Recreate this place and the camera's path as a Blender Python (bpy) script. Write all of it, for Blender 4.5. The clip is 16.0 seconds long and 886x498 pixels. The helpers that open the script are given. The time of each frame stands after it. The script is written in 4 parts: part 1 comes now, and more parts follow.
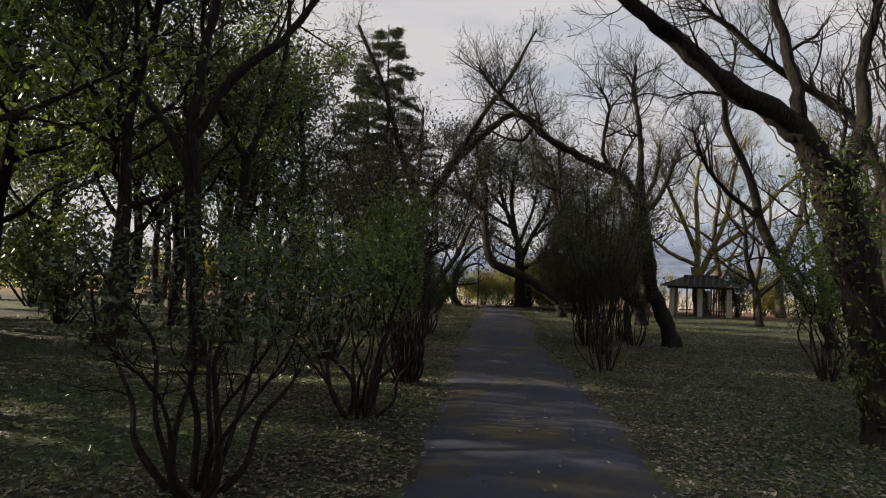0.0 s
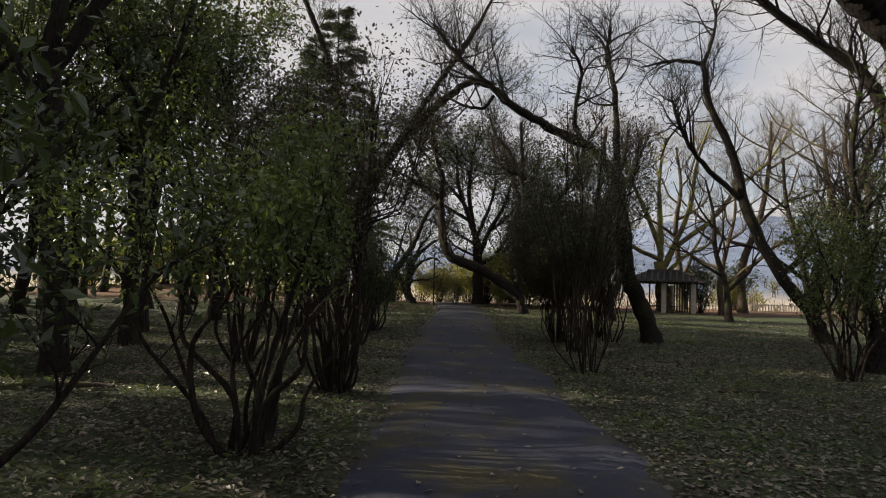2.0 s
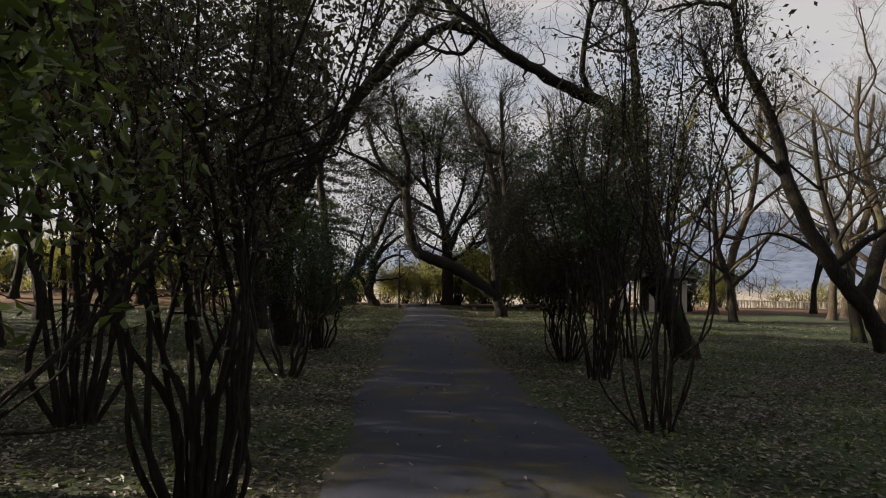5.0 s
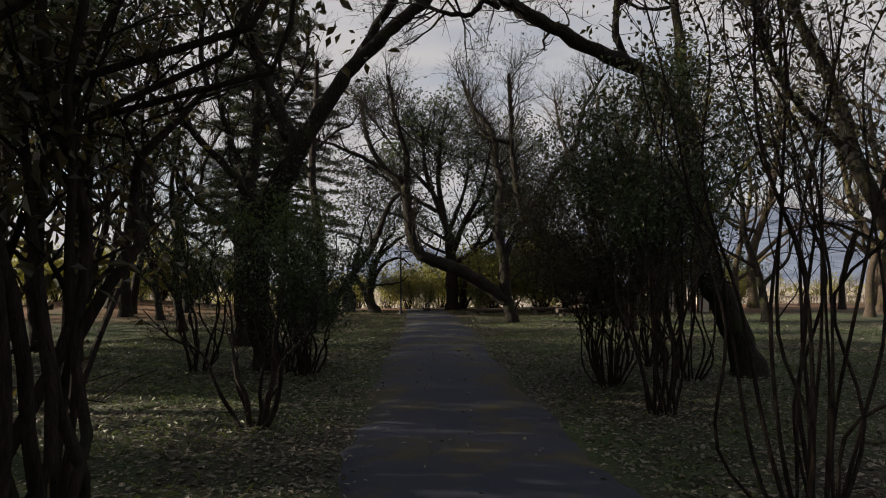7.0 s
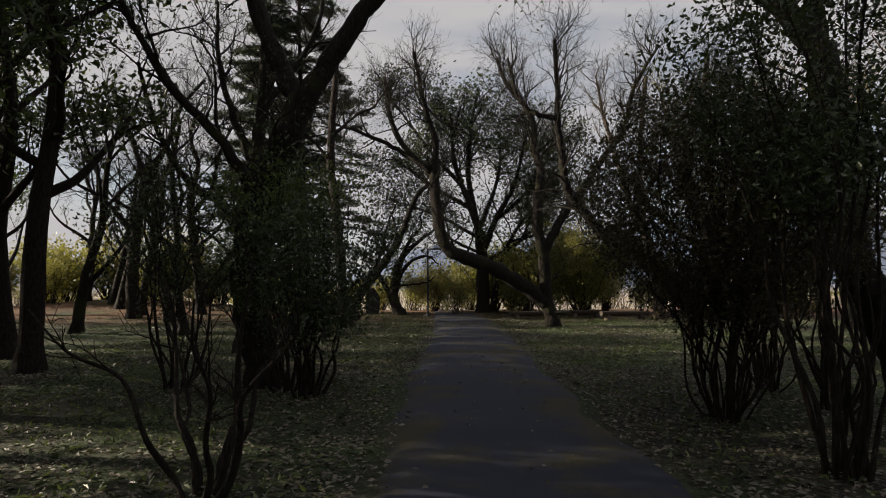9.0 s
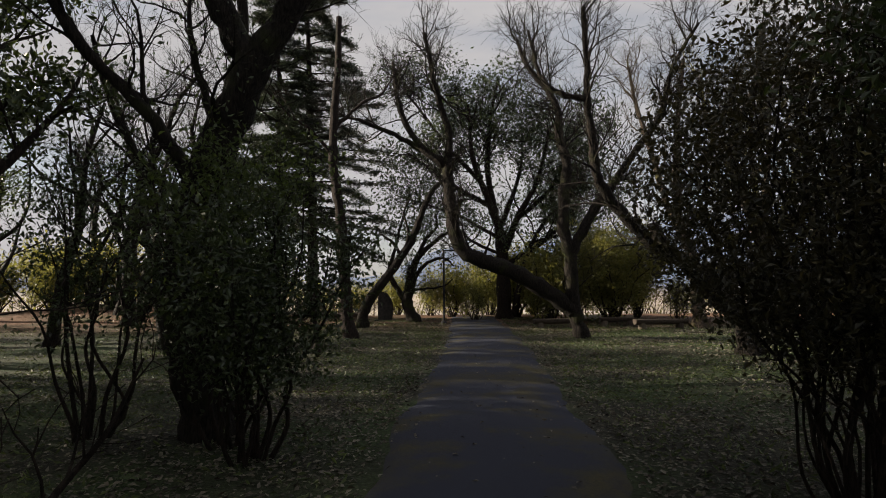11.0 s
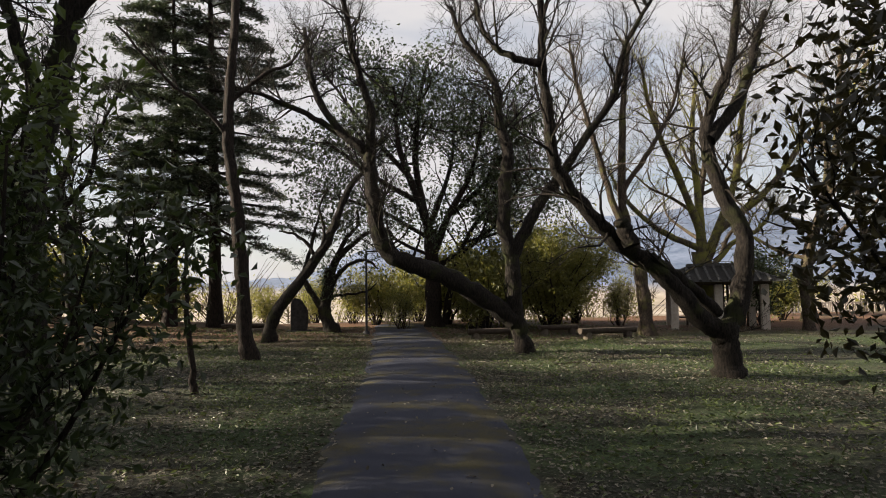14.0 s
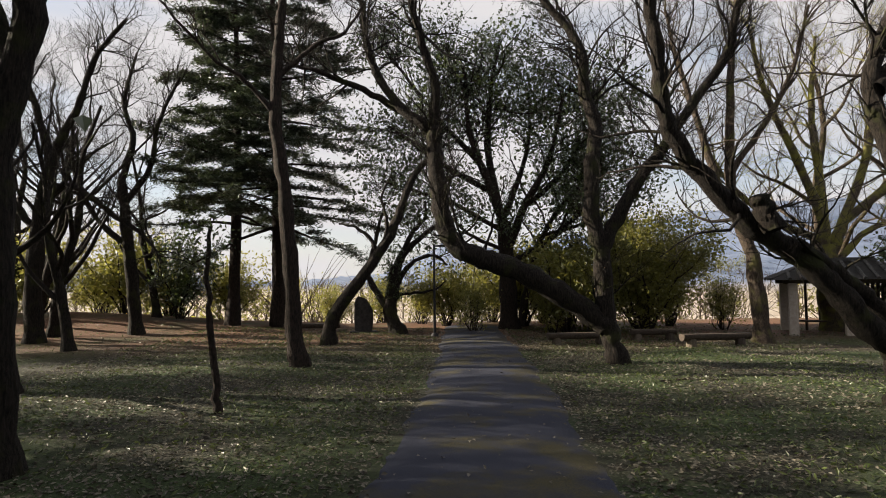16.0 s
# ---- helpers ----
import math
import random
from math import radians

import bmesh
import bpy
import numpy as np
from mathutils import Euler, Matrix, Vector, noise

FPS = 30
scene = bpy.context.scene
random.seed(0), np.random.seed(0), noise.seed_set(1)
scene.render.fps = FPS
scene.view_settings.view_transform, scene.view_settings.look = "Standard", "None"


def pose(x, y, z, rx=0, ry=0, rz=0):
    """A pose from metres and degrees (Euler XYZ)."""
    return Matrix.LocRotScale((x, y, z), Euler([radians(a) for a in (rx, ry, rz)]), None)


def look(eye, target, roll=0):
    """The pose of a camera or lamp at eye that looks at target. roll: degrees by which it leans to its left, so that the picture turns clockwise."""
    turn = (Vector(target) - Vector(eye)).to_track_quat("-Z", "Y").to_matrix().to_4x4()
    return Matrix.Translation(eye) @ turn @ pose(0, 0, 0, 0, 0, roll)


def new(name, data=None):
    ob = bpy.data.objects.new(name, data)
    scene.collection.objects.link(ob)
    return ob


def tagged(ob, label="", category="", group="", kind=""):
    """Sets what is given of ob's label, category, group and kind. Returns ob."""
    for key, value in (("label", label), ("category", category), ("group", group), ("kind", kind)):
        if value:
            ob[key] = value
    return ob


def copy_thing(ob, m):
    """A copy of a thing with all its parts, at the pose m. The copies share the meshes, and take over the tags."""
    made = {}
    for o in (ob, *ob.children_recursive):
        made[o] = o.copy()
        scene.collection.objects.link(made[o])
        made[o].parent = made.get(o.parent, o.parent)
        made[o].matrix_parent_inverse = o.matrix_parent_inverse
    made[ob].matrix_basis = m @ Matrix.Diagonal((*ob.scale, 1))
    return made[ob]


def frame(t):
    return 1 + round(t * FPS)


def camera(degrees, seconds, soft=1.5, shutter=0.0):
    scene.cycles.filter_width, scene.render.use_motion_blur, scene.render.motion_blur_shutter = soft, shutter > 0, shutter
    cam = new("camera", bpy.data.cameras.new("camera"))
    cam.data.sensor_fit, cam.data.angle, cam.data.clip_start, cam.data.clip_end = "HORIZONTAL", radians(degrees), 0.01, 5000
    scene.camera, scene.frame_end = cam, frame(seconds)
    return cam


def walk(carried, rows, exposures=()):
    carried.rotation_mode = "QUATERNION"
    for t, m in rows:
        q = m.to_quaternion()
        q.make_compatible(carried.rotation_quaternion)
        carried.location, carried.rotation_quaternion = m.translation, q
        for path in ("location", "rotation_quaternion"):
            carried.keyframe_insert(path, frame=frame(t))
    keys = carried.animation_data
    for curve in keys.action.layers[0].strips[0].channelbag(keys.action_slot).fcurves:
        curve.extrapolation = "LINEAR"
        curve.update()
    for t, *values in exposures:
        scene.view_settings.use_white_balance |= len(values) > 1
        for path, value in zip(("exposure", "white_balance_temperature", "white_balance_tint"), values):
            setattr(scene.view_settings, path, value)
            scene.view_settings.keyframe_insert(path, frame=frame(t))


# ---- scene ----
cam = camera(72.7, 16.0, soft=1.0)
PATH = [
    (0, (0.089, 0.201, 1.539), (0.087, 2.198, 1.645), 2.0),
    (0.5, (0.082, 0.707, 1.412), (0.131, 2.703, 1.518), 2.1),
    (1, (0.128, 1.252, 1.317), (0.204, 3.248, 1.426), 1.9),
    (1.5, (0.183, 1.854, 1.283), (0.303, 3.848, 1.389), 2.0),
    (2, (0.28, 2.456, 1.267), (0.422, 4.448, 1.379), 1.8),
    (2.5, (0.364, 3.103, 1.228), (0.519, 5.094, 1.337), 1.8),
    (3, (0.416, 3.729, 1.267), (0.584, 5.719, 1.378), 1.7),
    (3.5, (0.437, 4.331, 1.223), (0.648, 6.317, 1.333), 1.7),
    (4, (0.426, 4.942, 1.21), (0.666, 6.924, 1.324), 1.9),
    (6.5, (0.546, 7.308, 1.455), (0.814, 9.287, 1.561), -0.3),
    (7, (0.563, 7.848, 1.409), (0.82, 9.828, 1.524), -0.4),
    (7.5, (0.539, 8.499, 1.34), (0.79, 10.479, 1.461), -0.7),
    (8, (0.54, 8.986, 1.407), (0.781, 10.968, 1.524), -0.2),
    (8.5, (0.55, 9.516, 1.355), (0.78, 11.499, 1.478), -0.4),
    (9, (0.627, 10.128, 1.306), (0.8, 12.117, 1.43), -0.2),
    (11.5, (1.14, 12.524, 1.546), (1.234, 14.518, 1.669), -0.3),
    (12, (1.192, 12.971, 1.566), (1.319, 14.963, 1.691), -0.7),
    (12.5, (1.263, 13.377, 1.621), (1.427, 15.366, 1.745), -0.8),
    (13, (1.301, 13.855, 1.664), (1.54, 15.837, 1.786), -0.5),
    (13.5, (1.291, 14.306, 1.69), (1.604, 16.278, 1.812), -0.7),
    (14, (1.323, 14.786, 1.706), (1.661, 16.754, 1.826), -0.7),
    (14.5, (1.401, 15.385, 1.69), (1.743, 17.351, 1.809), -0.7),
    (15, (1.439, 15.952, 1.677), (1.784, 17.919, 1.794), -0.7),
    (15.5, (1.503, 16.461, 1.683), (1.816, 18.433, 1.799), -0.8),
    (16, (1.659, 16.856, 1.699), (1.75, 18.85, 1.815), -0.6),
]

walk(cam, [(t, look(eye, target, roll)) for t, eye, target, roll in PATH],
     exposures=[(0.0, 1.42), (6.5, 1.22), (9.0, 1.1), (12.5, 1.38), (14.0, 1.66), (16.0, 1.68)])

# ---- light ----
SUN_AZIMUTH, SUN_HEIGHT = -76.0, 24.0   # degrees from +y towards +x; above the horizon
world = bpy.data.worlds.new("sky")
scene.world = world
world.use_nodes = True
wn, wl = world.node_tree.nodes, world.node_tree.links
wn.clear()
sky = wn.new("ShaderNodeTexSky")
sky.sky_type, sky.sun_disc = "NISHITA", False
sky.sun_elevation, sky.sun_rotation = radians(SUN_HEIGHT), radians(SUN_AZIMUTH)
clear = wn.new("ShaderNodeBackground")
clear.inputs["Strength"].default_value = 0.05
wl.new(sky.outputs[0], clear.inputs["Color"])
veil = wn.new("ShaderNodeBackground")
veil.inputs["Color"].default_value = (0.825, 0.797, 0.803, 1)
veil.inputs["Strength"].default_value = 0.30
coord = wn.new("ShaderNodeTexCoord")
stretch = wn.new("ShaderNodeMapping")
stretch.inputs["Scale"].default_value = (1.2, 2.2, 5.0)
cloud = wn.new("ShaderNodeTexNoise")
cloud.inputs["Scale"].default_value, cloud.inputs["Detail"].default_value = 1.6, 5
ramp = wn.new("ShaderNodeValToRGB")
ramp.color_ramp.elements[0].position, ramp.color_ramp.elements[0].color = 0.30, (0.35, 0.35, 0.35, 1)
ramp.color_ramp.elements[1].position, ramp.color_ramp.elements[1].color = 0.56, (1, 1, 1, 1)
blend = wn.new("ShaderNodeMixShader")
out = wn.new("ShaderNodeOutputWorld")
wl.new(coord.outputs["Generated"], stretch.inputs["Vector"])
wl.new(stretch.outputs[0], cloud.inputs["Vector"])
wl.new(cloud.outputs["Fac"], ramp.inputs["Fac"])
wl.new(ramp.outputs["Color"], blend.inputs["Fac"])
wl.new(clear.outputs[0], blend.inputs[1])
wl.new(veil.outputs[0], blend.inputs[2])
wl.new(blend.outputs[0], out.inputs["Surface"])

sun = new("sun", bpy.data.lights.new("sun", "SUN"))
sun.data.energy, sun.data.angle, sun.data.color = 5.0, radians(0.6), (1.0, 0.87, 0.68)
az, el = radians(SUN_AZIMUTH), radians(SUN_HEIGHT)
sun.matrix_world = look((math.sin(az) * math.cos(el) * 60, math.cos(az) * math.cos(el) * 60, math.sin(el) * 60), (0, 0, 0))


# ---- materials ----
def shader(name, rough=0.8):
    m = bpy.data.materials.new(name)
    m.use_nodes = True
    b = m.node_tree.nodes["Principled BSDF"]
    b.inputs["Roughness"].default_value = rough
    b.inputs["Specular IOR Level"].default_value = 0.2
    return m, m.node_tree.nodes, m.node_tree.links, b


def noise_at(n, l, scale, detail=4, vector=None, rough=0.55):
    t = n.new("ShaderNodeTexNoise")
    t.inputs["Scale"].default_value, t.inputs["Detail"].default_value = scale, detail
    t.inputs["Roughness"].default_value = rough
    if vector is None:
        vector = n.new("ShaderNodeNewGeometry").outputs["Position"]
    l.new(vector, t.inputs["Vector"])
    return t.outputs["Fac"]


def ramp_of(n, l, value, stops):
    r = n.new("ShaderNodeValToRGB")
    e = r.color_ramp.elements
    while len(e) < len(stops):
        e.new(0.5)
    for k, (p, c) in zip(e, stops):
        k.position = p
        k.color = (*c, 1) if len(c) == 3 else c
    l.new(value, r.inputs["Fac"])
    return r.outputs["Color"]


def mixed(n, l, fac, a, b):
    m = n.new("ShaderNodeMix")
    m.data_type = "RGBA"
    for socket, v in ((m.inputs[0], fac), (m.inputs[6], a), (m.inputs[7], b)):
        if isinstance(v, bpy.types.NodeSocket):
            l.new(v, socket)
        else:
            socket.default_value = v if isinstance(v, float) else (*v, 1)
    return m.outputs[2]


def bumped(n, l, b, height, strength, distance):
    k = n.new("ShaderNodeBump")
    k.inputs["Strength"].default_value, k.inputs["Distance"].default_value = strength, distance
    l.new(height, k.inputs["Height"])
    l.new(k.outputs[0], b.inputs["Normal"])


def bark(name, dark, pale, moss, moss_share):
    m, n, l, b = shader(name, 0.9)
    geo = n.new("ShaderNodeNewGeometry").outputs["Position"]
    st = n.new("ShaderNodeMapping")
    st.inputs["Scale"].default_value = (1, 1, 0.22)
    l.new(geo, st.inputs["Vector"])
    grain = noise_at(n, l, 38, 6, st.outputs[0], 0.7)
    col = ramp_of(n, l, grain, [(0.38, dark), (0.66, pale)])
    spots = ramp_of(n, l, noise_at(n, l, 2.3, 5), [(0.62 - moss_share, (0, 0, 0)), (0.78 - moss_share, (1, 1, 1))])
    l.new(mixed(n, l, spots, col, moss), b.inputs["Base Color"])
    bumped(n, l, b, grain, 1.0, 0.06)
    return m


def leaf(name, low, high, glow, translucent=0.35, rough=0.4, gloss=0.5):
    """Leaf: each one of its own shade, light shining partly through."""
    m, n, l, b = shader(name, rough)
    each = n.new("ShaderNodeNewGeometry").outputs["Random Per Island"]
    patch = noise_at(n, l, 0.9, 3)
    add = n.new("ShaderNodeMath")
    add.operation = "MULTIPLY_ADD"
    add.inputs[1].default_value, add.inputs[2].default_value = 0.55, 0.0
    l.new(each, add.inputs[0])
    add2 = n.new("ShaderNodeMath")
    add2.operation = "MULTIPLY_ADD"
    add2.inputs[1].default_value = 0.6
    l.new(patch, add2.inputs[0])
    l.new(add.outputs[0], add2.inputs[2])
    col = ramp_of(n, l, add2.outputs[0], [(0.32, low), (0.95, high)])
    l.new(col, b.inputs["Base Color"])
    b.inputs["Specular IOR Level"].default_value = gloss
    tr = n.new("ShaderNodeBsdfTranslucent")
    l.new(mixed(n, l, 0.5, col, glow), tr.inputs["Color"])
    mx = n.new("ShaderNodeMixShader")
    mx.inputs[0].default_value = translucent
    l.new(b.outputs[0], mx.inputs[1])
    l.new(tr.outputs[0], mx.inputs[2])
    l.new(mx.outputs[0], n["Material Output"].inputs["Surface"])
    return m


BARK_CHERRY = bark("cherry_bark", (0.005, 0.004, 0.0035), (0.034, 0.027, 0.022), (0.032, 0.036, 0.012), 0.08)
BARK_MOSSY = bark("mossy_bark", (0.04, 0.032, 0.024), (0.15, 0.12, 0.09), (0.20, 0.19, 0.05), 0.2)
BARK_CONIFER = bark("conifer_bark", (0.010, 0.008, 0.007), (0.045, 0.032, 0.026), (0.04, 0.042, 0.026), 0.0)
BARK_SHRUB = bark("shrub_bark", (0.010, 0.008, 0.006), (0.042, 0.03, 0.023), (0.03, 0.032, 0.018), 0.02)
BARK_PALE = bark("pale_bark", (0.03, 0.023, 0.018), (0.105, 0.08, 0.062), (0.09, 0.085, 0.032), 0.1)
LEAF_DARK = leaf("dark_evergreen_leaf", (0.012, 0.020, 0.009), (0.045, 0.065, 0.022), (0.14, 0.19, 0.03), 0.25)
LEAF_GREEN = leaf("green_leaf", (0.022, 0.038, 0.012), (0.085, 0.12, 0.03), (0.22, 0.28, 0.05), 0.35)
# olive leaf with the yellow of sunlight put into its colour
LEAF_OLIVE_SUNLIT = leaf("sunlit_olive_leaf", (0.05, 0.06, 0.015), (0.20, 0.19, 0.045), (0.45, 0.42, 0.08), 0.4)
LEAF_RUST = leaf("rusty_leaf", (0.012, 0.013, 0.006), (0.056, 0.050, 0.018), (0.18, 0.14, 0.04), 0.28)
NEEDLE = leaf("conifer_needle", (0.012, 0.020, 0.014), (0.045, 0.06, 0.035), (0.10, 0.13, 0.05), 0.2)
LITTER = leaf("fallen_leaf", (0.013, 0.010, 0.006), (0.22, 0.20, 0.155), (0.2, 0.14, 0.08), 0.1, 0.55, 0.3)
HERB = leaf("ground_herb", (0.014, 0.026, 0.009), (0.10, 0.13, 0.035), (0.16, 0.19, 0.05), 0.25)


def ground_material():
    m, n, l, b = shader("woodland_floor", 0.95)
    pos = n.new("ShaderNodeNewGeometry").outputs["Position"]
    fine = noise_at(n, l, 24, 7, pos, 0.75)
    soil = ramp_of(n, l, fine, [(0.34, (0.008, 0.008, 0.006)), (0.52, (0.030, 0.030, 0.021)), (0.74, (0.15, 0.14, 0.105))])
    moss = ramp_of(n, l, noise_at(n, l, 40, 5, pos, 0.7), [(0.34, (0.008, 0.017, 0.008)), (0.7, (0.075, 0.105, 0.038))])
    where = ramp_of(n, l, noise_at(n, l, 0.42, 5, pos), [(0.42, (0, 0, 0)), (0.6, (0.9, 0.9, 0.9))])
    near = mixed(n, l, where, soil, moss)
    sep = n.new("ShaderNodeSeparateXYZ")
    l.new(pos, sep.inputs[0])
    # red-brown needle litter along the wood's edge
    needles = ramp_of(n, l, fine, [(0.3, (0.05, 0.025, 0.015)), (0.7, (0.19, 0.10, 0.06))])
    belt = n.new("ShaderNodeMapRange")
    belt.inputs[1].default_value, belt.inputs[2].default_value = 31, 36
    l.new(sep.outputs["Y"], belt.inputs[0])
    patchy = n.new("ShaderNodeMath")
    patchy.operation = "MULTIPLY"
    l.new(belt.outputs[0], patchy.inputs[0])
    l.new(ramp_of(n, l, noise_at(n, l, 0.35, 4, pos), [(0.28, (0, 0, 0)), (0.5, (0.9, 0.9, 0.9))]), patchy.inputs[1])
    near = mixed(n, l, patchy.outputs[0], near, needles)
    # the open plain and the wooded hills behind; the hills' colour holds the blue of haze
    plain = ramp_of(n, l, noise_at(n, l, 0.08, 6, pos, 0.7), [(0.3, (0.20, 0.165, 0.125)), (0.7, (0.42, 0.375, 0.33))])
    hazed_hill = ramp_of(n, l, noise_at(n, l, 0.06, 8, pos, 0.75), [(0.35, (0.06, 0.085, 0.14)), (0.65, (0.15, 0.18, 0.26))])
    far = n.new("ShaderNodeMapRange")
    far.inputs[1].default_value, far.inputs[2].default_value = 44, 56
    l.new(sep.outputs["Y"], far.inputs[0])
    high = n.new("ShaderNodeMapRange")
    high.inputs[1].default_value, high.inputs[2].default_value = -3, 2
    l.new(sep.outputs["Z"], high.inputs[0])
    beyond = mixed(n, l, high.outputs[0], plain, hazed_hill)
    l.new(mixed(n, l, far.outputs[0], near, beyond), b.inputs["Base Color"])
    bumped(n, l, b, fine, 0.7, 0.03)
    return m


def path_material():
    m, n, l, b = shader("worn_asphalt", 0.85)
    pos = n.new("ShaderNodeNewGeometry").outputs["Position"]
    grit = noise_at(n, l, 130, 4, pos, 0.7)
    col = ramp_of(n, l, grit, [(0.3, (0.014, 0.016, 0.025)), (0.7, (0.044, 0.048, 0.072))])
    worn = ramp_of(n, l, noise_at(n, l, 0.9, 6, pos, 0.65), [(0.48, (0, 0, 0)), (0.62, (0.75, 0.75, 0.75))])
    dust = ramp_of(n, l, noise_at(n, l, 60, 4, pos), [(0.3, (0.026, 0.024, 0.009)), (0.7, (0.095, 0.08, 0.026))])
    l.new(mixed(n, l, worn, col, dust), b.inputs["Base Color"])
    bumped(n, l, b, grit, 0.6, 0.008)
    return m


def plain_material(name, low, high, scale, rough=0.8, metal=0.0, depth=0.01):
    m, n, l, b = shader(name, rough)
    g = noise_at(n, l, scale, 6, None, 0.7)
    l.new(ramp_of(n, l, g, [(0.3, low), (0.7, high)]), b.inputs["Base Color"])
    b.inputs["Metallic"].default_value = metal
    bumped(n, l, b, g, 0.5, depth)
    return m


GROUND, ASPHALT = ground_material(), path_material()
STONE = plain_material("monument_stone", (0.018, 0.017, 0.017), (0.06, 0.056, 0.054), 9, 0.85)
TIMBER = plain_material("weathered_timber", (0.025, 0.02, 0.016), (0.09, 0.07, 0.055), 22, 0.85)
CUT_WOOD = plain_material("cut_wood", (0.06, 0.05, 0.04), (0.14, 0.115, 0.085), 30, 0.8)
PILLAR = plain_material("pale_pillar", (0.3, 0.26, 0.22), (0.45, 0.40, 0.35), 12, 0.8)
BOARD = plain_material("pale_board", (0.5, 0.47, 0.44), (0.68, 0.65, 0.62), 8, 0.7)
ROOF_TILE = plain_material("grey_roof_tile", (0.03, 0.03, 0.03), (0.10, 0.095, 0.09), 14, 0.75)
IRON = plain_material("dark_painted_iron", (0.02, 0.02, 0.022), (0.05, 0.05, 0.055), 30, 0.5, 0.6, 0.002)
LAMP_SHADE = plain_material("lamp_shade", (0.25, 0.3, 0.42), (0.4, 0.45, 0.58), 15, 0.35, 0.2, 0.002)


# ---- geometry helpers ----
class Geo:
    """Gathers quads in numpy and turns them into one mesh."""

    def __init__(self):
        self.v, self.f, self.count = [], [], 0

    def add(self, v, f):
        self.v.append(v)
        self.f.append(f + self.count)
        self.count += len(v)

    def tube(self, pts, radii, sides=6, lumps=0.0, rng=None):
        pts, radii = np.asarray(pts, float), np.asarray(radii, float)
        n = len(pts)
        tan = np.gradient(pts, axis=0)
        tan /= np.linalg.norm(tan, axis=1)[:, None] + 1e-9
        ref = np.array([1.0, 0, 0]) if abs(tan[0][0]) < 0.8 else np.array([0, 1.0, 0])
        a = np.cross(tan, ref)
        a /= np.linalg.norm(a, axis=1)[:, None] + 1e-9
        b = np.cross(tan, a)
        ang = np.arange(sides) * 2 * math.pi / sides
        ring = np.cos(ang)[None, :, None] * a[:, None, :] + np.sin(ang)[None, :, None] * b[:, None, :]
        r = np.repeat(radii[:, None], sides, 1)
        if lumps and rng is not None:
            r = r * (1 + lumps * rng.standard_normal(r.shape))
        v = (pts[:, None, :] + ring * r[:, :, None]).reshape(-1, 3)
        i, j = np.meshgrid(np.arange(n - 1), np.arange(sides), indexing="ij")
        k = (j + 1) % sides
        f = np.stack([i * sides + j, i * sides + k, (i + 1) * sides + k, (i + 1) * sides + j], -1).reshape(-1, 4)
        self.add(v, f)

    def leaves(self, centres, size, rng, flat=0.0, narrow=0.5, fold=0.25, spread=0.35):
        """A folded, pointed leaf at each centre, turned at random; flat: 1 lies level."""
        c = np.asarray(centres, float)
        n = len(c)
        if not n:
            return
        d = rng.standard_normal((n, 3))
        d[:, 2] *= 1 - flat
        d[:, 2] -= 0.25 * (1 - flat)
        d /= np.linalg.norm(d, axis=1)[:, None] + 1e-9
        w = rng.standard_normal((n, 3))
        w[:, 2] *= 1 - flat
        s = np.cross(d, w)
        if flat > 0.5:
            s = np.cross(d, np.array([0, 0, 1.0])[None, :] + 0.35 * rng.standard_normal((n, 3)))
        s /= np.linalg.norm(s, axis=1)[:, None] + 1e-9
        up = np.cross(s, d)
        L = size * (1 + spread * rng.uniform(-1, 1, n))[:, None]
        base, tip = c - d * L * 0.5, c + d * L * 0.5
        mid = c - d * L * 0.05 + up * L * fold * rng.uniform(0.3, 1, n)[:, None]
        v = np.stack([base, mid + s * L * narrow * 0.5, tip, mid - s * L * narrow * 0.5], 1).reshape(-1, 3)
        self.add(v, np.arange(n * 4).reshape(n, 4))

    def box(self, lo, hi):
        (x0, y0, z0), (x1, y1, z1) = lo, hi
        v = np.array([(x, y, z) for z in (z0, z1) for x, y in ((x0, y0), (x1, y0), (x1, y1), (x0, y1))], float)
        self.add(v, np.array([(3, 2, 1, 0), (4, 5, 6, 7), (0, 1, 5, 4), (1, 2, 6, 5), (2, 3, 7, 6), (3, 0, 4, 7)]))

    def mesh(self, name, material, smooth=True, origin=(0, 0, 0)):
        v = np.concatenate(self.v) - np.asarray(origin, float)
        f = np.concatenate(self.f)
        me = bpy.data.meshes.new(name)
        me.vertices.add(len(v))
        me.vertices.foreach_set("co", v.astype(np.float32).ravel())
        me.loops.add(f.size)
        me.loops.foreach_set("vertex_index", f.astype(np.int32).ravel())
        me.polygons.add(len(f))
        me.polygons.foreach_set("loop_start", np.arange(0, f.size, 4, dtype=np.int32))
        me.polygons.foreach_set("use_smooth", np.full(len(f), smooth))
        me.update(calc_edges=True)
        me.materials.append(material)
        return me


def geo_part(name, geo, material, parent, label="", smooth=True, kind=""):
    ob = new(name, geo.mesh(name, material, smooth, parent.location))
    ob.parent = parent
    return tagged(ob, label, kind=kind)


def part(name, bm, material, parent, label="", smooth=False):
    me = bpy.data.meshes.new(name)
    bm.to_mesh(me)
    bm.free()
    me.materials.append(material)
    for p in me.polygons:
        p.use_smooth = smooth
    ob = new(name, me)
    ob.parent = parent
    return tagged(ob, label)


def thing(name, place, label, category, group=""):
    ob = new(name)
    ob.location = place
    ob.empty_display_size = 0.2
    return tagged(ob, label, category, group)


